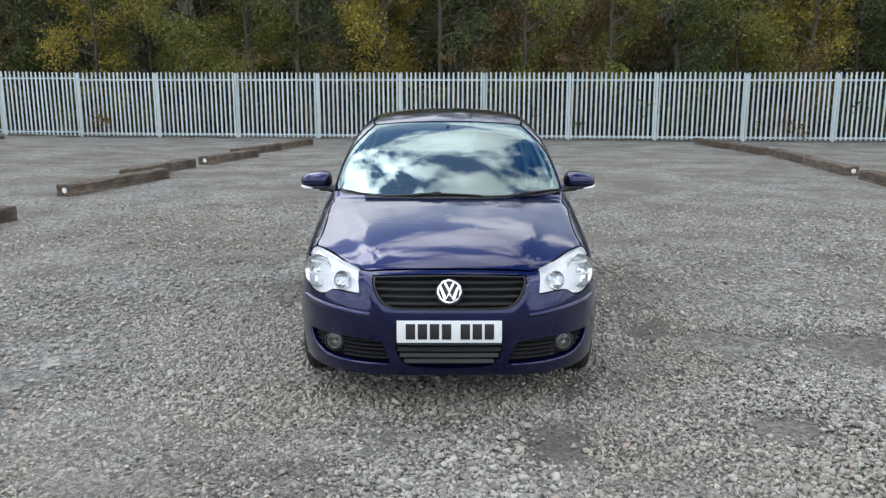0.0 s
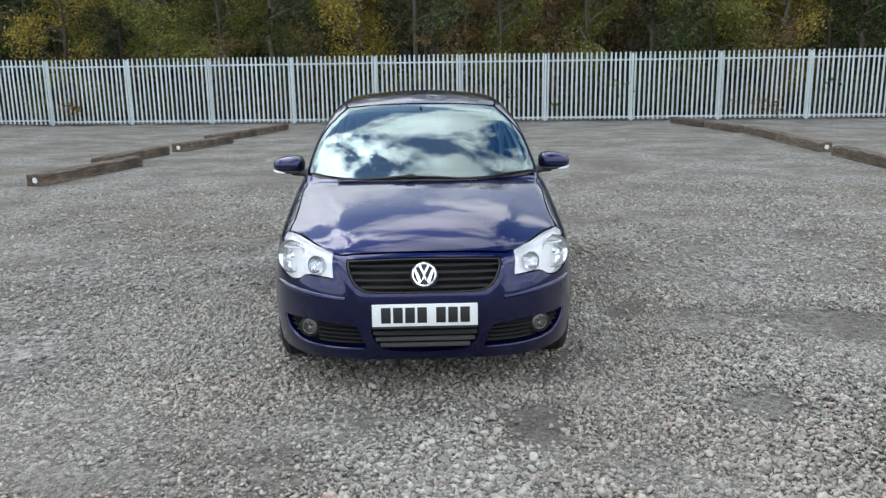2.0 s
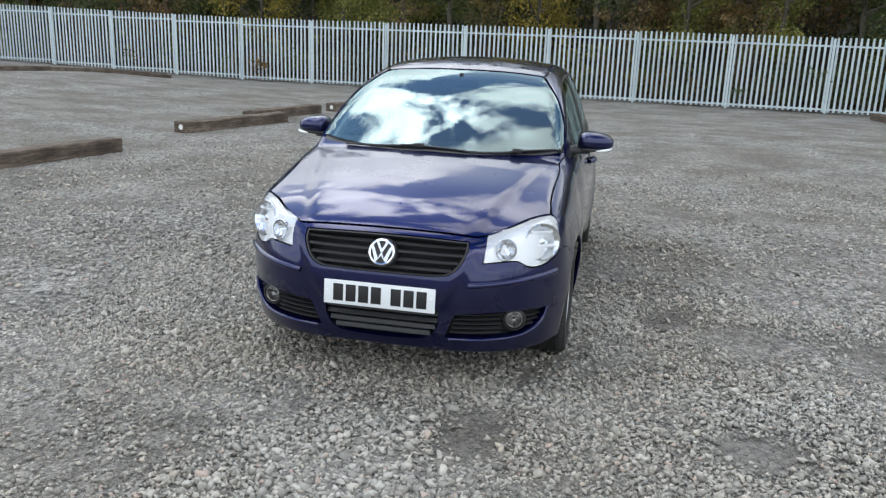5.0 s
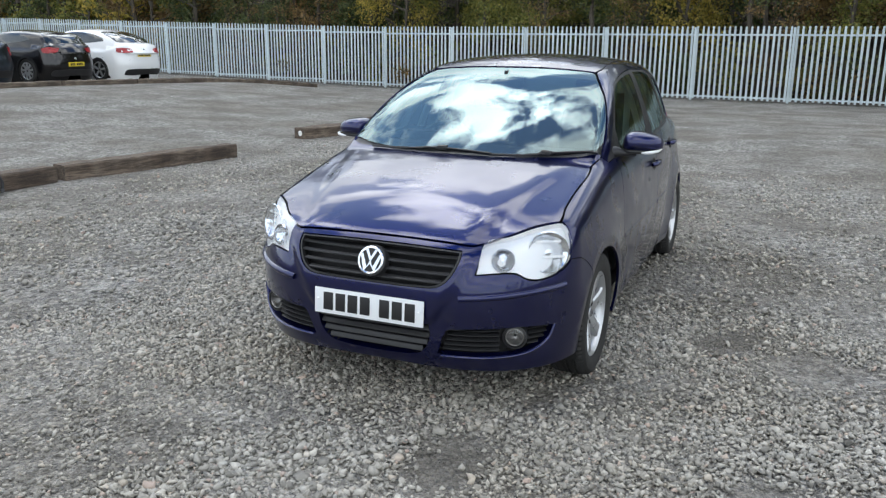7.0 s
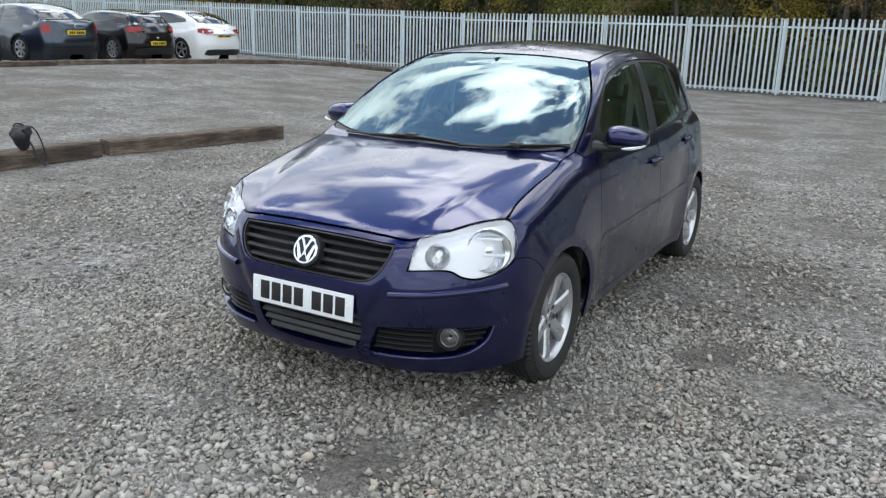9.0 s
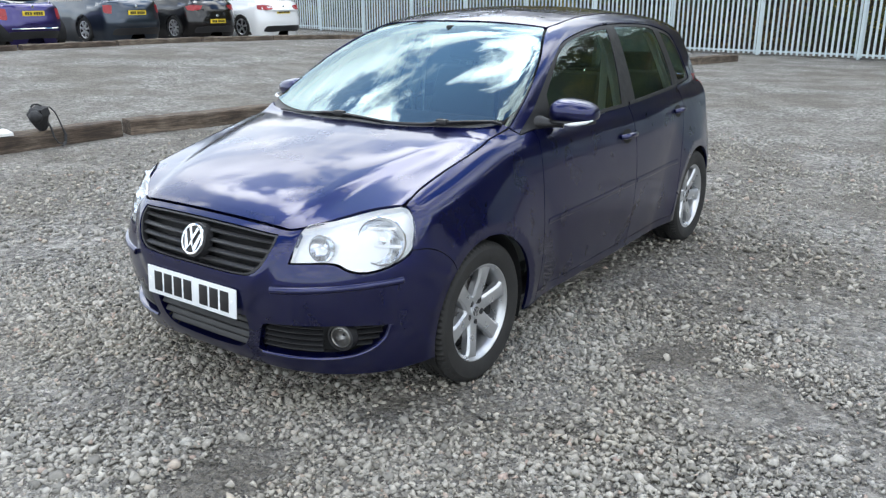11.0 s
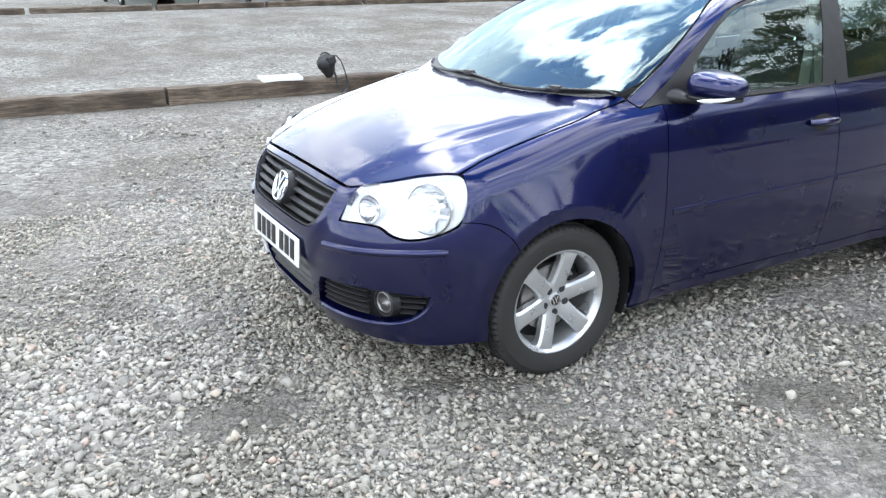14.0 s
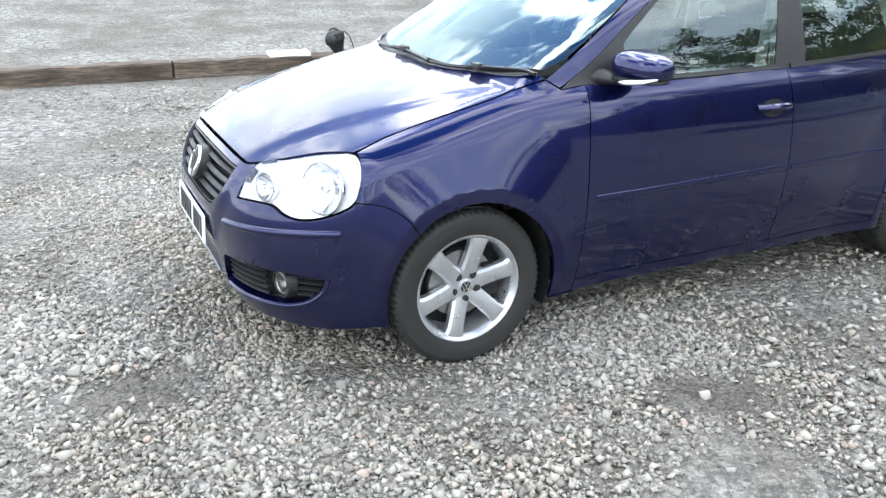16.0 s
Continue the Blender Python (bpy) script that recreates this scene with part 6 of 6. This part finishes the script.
    for chart, row in ((b.behind, P[-1]), (b.ahead, P[0])):
        out = [(p[0], p[2]) for p in row[::2]]
        part("tail_panel" if chart == b.behind else "front_panel", shell(b, chart, out, 0.07, -0.01, 0, 0.0), mat, car)
    for sgn in (1, -1):
        def side(q, sgn=sgn):
            return q if sgn > 0 else flip(q)
        for hub in hubs:
            part("wheel_arch", side(shell(b, b.side, ring(hub, r + 0.055, -24, 204, 26) + ring(hub, r + 0.015, 204, -24, 26), 0.05, 0, 0.006, 0.03)), DARK if colour[0] < 0.3 else mat, car)
            bm = lathe([(0.001, (h - 0.32) * sgn), (r + 0.06, (h - 0.32) * sgn), (r + 0.06, (h - 0.06) * sgn)], 28, "x", (0, hub[0], hub[1]))
            bmesh.ops.delete(bm, geom=[v for v in bm.verts if v.co.z < 0.12], context="VERTS")
            part("wheel_arch_liner", bm, DARK, car)
            simple_wheel(car, r, pose((h - 0.055) * sgn, hub[0], hub[1], 0, 0, 0 if sgn > 0 else 180), spokes)
        for win in windows:
            part("side_window", side(shell(b, b.side, win, 0.07, 0, 0.004, 0.004)), DARKGLASS, car)
        part("tail_light", side(shell(b, b.behind, lamp, 0.04, 0, 0.010, 0.012)), lamp_mat or RED, car, "red tail light")
    gz0, gz1, gw = deck + 0.05, high - 0.09, h * 0.64
    part("rear_window", shell(b, b.behind, mirrored([(0, gz1), (gw * 0.8, gz1 - 0.01), (gw, gz1 - 0.06), (gw * 1.08, gz0 + 0.05), (gw * 1.02, gz0), (0, gz0 - 0.01)]), 0.06, 0, 0.005, 0.004), DARKGLASS, car, "dark rear window")
    part("rear_valance", shell(b, b.behind, mirrored([(0, 0.36), (h * 0.55, 0.36), (h * 0.72, 0.33), (h * 0.74, 0.20), (0, 0.20)]), 0.06, 0, 0.008, 0.01), BLACK, car, "black lower bumper")
    p = b.behind(np.array([[0.0, plate_z]]))[0]
    pl = part("number_plate", block((0.52, 0.012, 0.112), (0, p[1] + 0.012, plate_z), 0.003), PLATE_YELLOW, car, "yellow number plate with dark bars")
    for i in range(7):
        part("plate_bar", block((0.042, 0.004, 0.066), (-0.195 + i * 0.058 + (0.03 if i > 3 else 0), p[1] + 0.0195, plate_z), 0.0), INK, pl)
    part("emblem", lathe([(0.001, 0.01), (0.032, 0.008), (0.036, 0.0)], 18, "y", (0, p[1] + (0.0 if deck > 0.9 else -0.01), min(deck - 0.04, plate_z + 0.15))), CHROME, car)
    part("underbody", block((h * 1.5, long - 0.5, 0.12), (0, long / 2, 0.26), 0.02), DARK, car)
    if extra:
        extra(b, car, mat)
    return car


def boot_lip(z, w):
    def make(b, car, mat):
        p = b.behind(np.array([[0.0, z]]))[0]
        part("boot_spoiler", sweep([(x, p[1] - 0.10 * (x / w) ** 2, z + 0.02 - 0.03 * abs(x / w)) for x in np.linspace(-w, w, 11)], 0.028, 8, 0.6), mat, car)
    return make


def spare_wheel(b, car, mat):
    p = b.behind(np.array([[0.1, 0.95]]))[0]
    part("spare_wheel_cover", lathe([(0.001, 0.17), (0.27, 0.16), (0.33, 0.12), (0.345, 0.02), (0.34, -0.02)], 36, "y", (0.12, p[1] - 0.02, 0.98)), plain("pale_cover", (0.55, 0.57, 0.58), 0.4), car, "pale spare wheel cover")


TAIL = -16.62
win_sedan = [[(1.75, 0.99, 1), (2.3, 1.0), (2.62, 1.01, 1), (2.62, 1.34, 1), (2.3, 1.34), (2.0, 1.22)], [(2.70, 1.01, 1), (3.35, 1.03, 1), (3.40, 1.20), (3.2, 1.31), (2.70, 1.34, 1)]]
parked_car("white hatchback car with dark lower bumper, parked behind sleepers", (0.80, 0.81, 0.82), TAIL + 0.22, 19.75, 4.8, 1.84, 1.5, 1.0, 1.06, (1.35, 1.0, 2.25, 1.42),
           [(0.8, 1.1), (1.6, 1.25), (2.0, 1.40), (2.5, 1.485), (2.9, 1.5), (3.4, 1.475), (3.9, 1.38), (4.3, 1.26), (4.7, 1.13), (5.3, 0.9)], (4.62, 1.3), (0.86, 3.86), 0.335, [(0.40, 0.93, 1), (0.66, 0.96), (0.80, 0.95, 1), (0.80, 0.84), (0.58, 0.82), (0.44, 0.84)], 0.76,
           windows=[[(1.95, 1.05, 1), (2.6, 1.06), (3.4, 1.09), (3.95, 1.14, 1), (3.9, 1.22), (3.5, 1.34), (2.9, 1.40), (2.5, 1.38), (2.2, 1.27)]], spokes=5)
parked_car("black three-door coupe car parked behind the sleepers", (0.012, 0.011, 0.012), TAIL, 17.4, 4.25, 1.81, 1.4, 0.98, 1.0, (1.3, 0.97, 2.1, 1.32),
           [(0.8, 1.0), (1.6, 1.2), (2.0, 1.32), (2.4, 1.39), (2.8, 1.40), (3.3, 1.37), (3.8, 1.30), (4.2, 1.2), (4.8, 1.0)], (4.12, 0.75), (0.85, 3.43), 0.325, [(0.42, 0.92, 1), (0.70, 0.94), (0.80, 0.90, 1), (0.78, 0.80), (0.5, 0.82)], 0.50,
           windows=[[(1.8, 1.02, 1), (2.5, 1.03), (3.2, 1.08), (3.45, 1.14, 1), (3.2, 1.25), (2.7, 1.30), (2.3, 1.29), (2.05, 1.2)]], spokes=9, extra=boot_lip(1.28, 0.52))
parked_car("dark slate blue saloon car with a boot spoiler", (0.03, 0.042, 0.062), TAIL - 0.1, 14.95, 4.57, 1.78, 1.46, 0.96, 1.04, (1.3, 0.97, 2.15, 1.38),
           [(0.8, 1.05), (1.6, 1.23), (2.0, 1.37), (2.5, 1.45), (2.8, 1.46), (3.3, 1.43), (3.7, 1.34), (4.1, 1.2), (4.4, 1.06), (5.0, 0.8)], (4.25, 1.15), (0.86, 3.44), 0.315, [(0.62, 0.92, 1), (0.71, 0.935), (0.78, 0.92, 1), (0.78, 0.75), (0.66, 0.72, 1), (0.64, 0.82)], 0.74,
           windows=win_sedan, spokes=7, extra=boot_lip(1.06, 0.62))
parked_car("small violet-blue two-door city car with chrome trim", (0.03, 0.022, 0.12), TAIL - 0.15, 12.25, 3.65, 1.68, 1.41, 0.93, 0.95, (1.05, 0.93, 1.6, 1.30),
           [(0.6, 0.95), (1.2, 1.15), (1.5, 1.28), (1.9, 1.38), (2.3, 1.41), (2.8, 1.40), (3.2, 1.36), (3.5, 1.31), (4.1, 1.2)], (3.52, 0.35), (0.7, 3.17), 0.30, [(0.58, 0.86, 1), (0.68, 0.87), (0.72, 0.80, 1), (0.70, 0.64), (0.60, 0.63)], 0.76,
           windows=[[(1.4, 0.97, 1), (2.2, 0.98), (3.0, 1.0), (3.2, 1.02, 1), (3.1, 1.25), (2.6, 1.31), (1.9, 1.31), (1.65, 1.22)]], spokes=6,
           extra=lambda b, car, mat: part("chrome_strip", sweep([(x, b.behind(np.array([[x, 0.42]]))[0][1] + 0.012, 0.42) for x in np.linspace(-0.55, 0.55, 9)], 0.014, 6), CHROME, car))
parked_car("silver coupe car with red tail lights", (0.50, 0.54, 0.60), TAIL - 0.2, 9.9, 4.6, 1.78, 1.4, 0.96, 1.04, (1.4, 0.97, 2.3, 1.33),
           [(0.8, 1.0), (1.7, 1.2), (2.1, 1.32), (2.6, 1.39), (2.9, 1.40), (3.4, 1.36), (3.8, 1.26), (4.2, 1.12), (4.5, 1.0), (5.0, 0.8)], (4.2, 1.2), (0.8, 3.56), 0.32, [(0.42, 0.90, 1), (0.66, 0.92), (0.78, 0.88, 1), (0.76, 0.78), (0.46, 0.80)], 0.86,
           windows=win_sedan[:1], spokes=5)
parked_car("silver off-road car with a spare wheel on its tailgate", (0.42, 0.46, 0.45), TAIL - 0.35, 6.9, 4.3, 1.8, 1.75, 1.1, 1.12, (1.2, 1.08, 1.75, 1.62),
           [(0.6, 1.2), (1.3, 1.45), (1.7, 1.63), (2.2, 1.73), (2.8, 1.75), (3.5, 1.74), (4.1, 1.70), (4.8, 1.6)], (4.25, 0.15), (0.85, 3.45), 0.36, [(0.68, 1.05, 1), (0.77, 1.05), (0.78, 0.9, 1), (0.76, 0.66), (0.68, 0.66)], 0.95,
           windows=[[(1.8, 1.15, 1), (2.8, 1.16), (3.9, 1.17, 1), (3.85, 1.52), (2.9, 1.56), (2.1, 1.54)]], spokes=6, extra=spare_wheel)
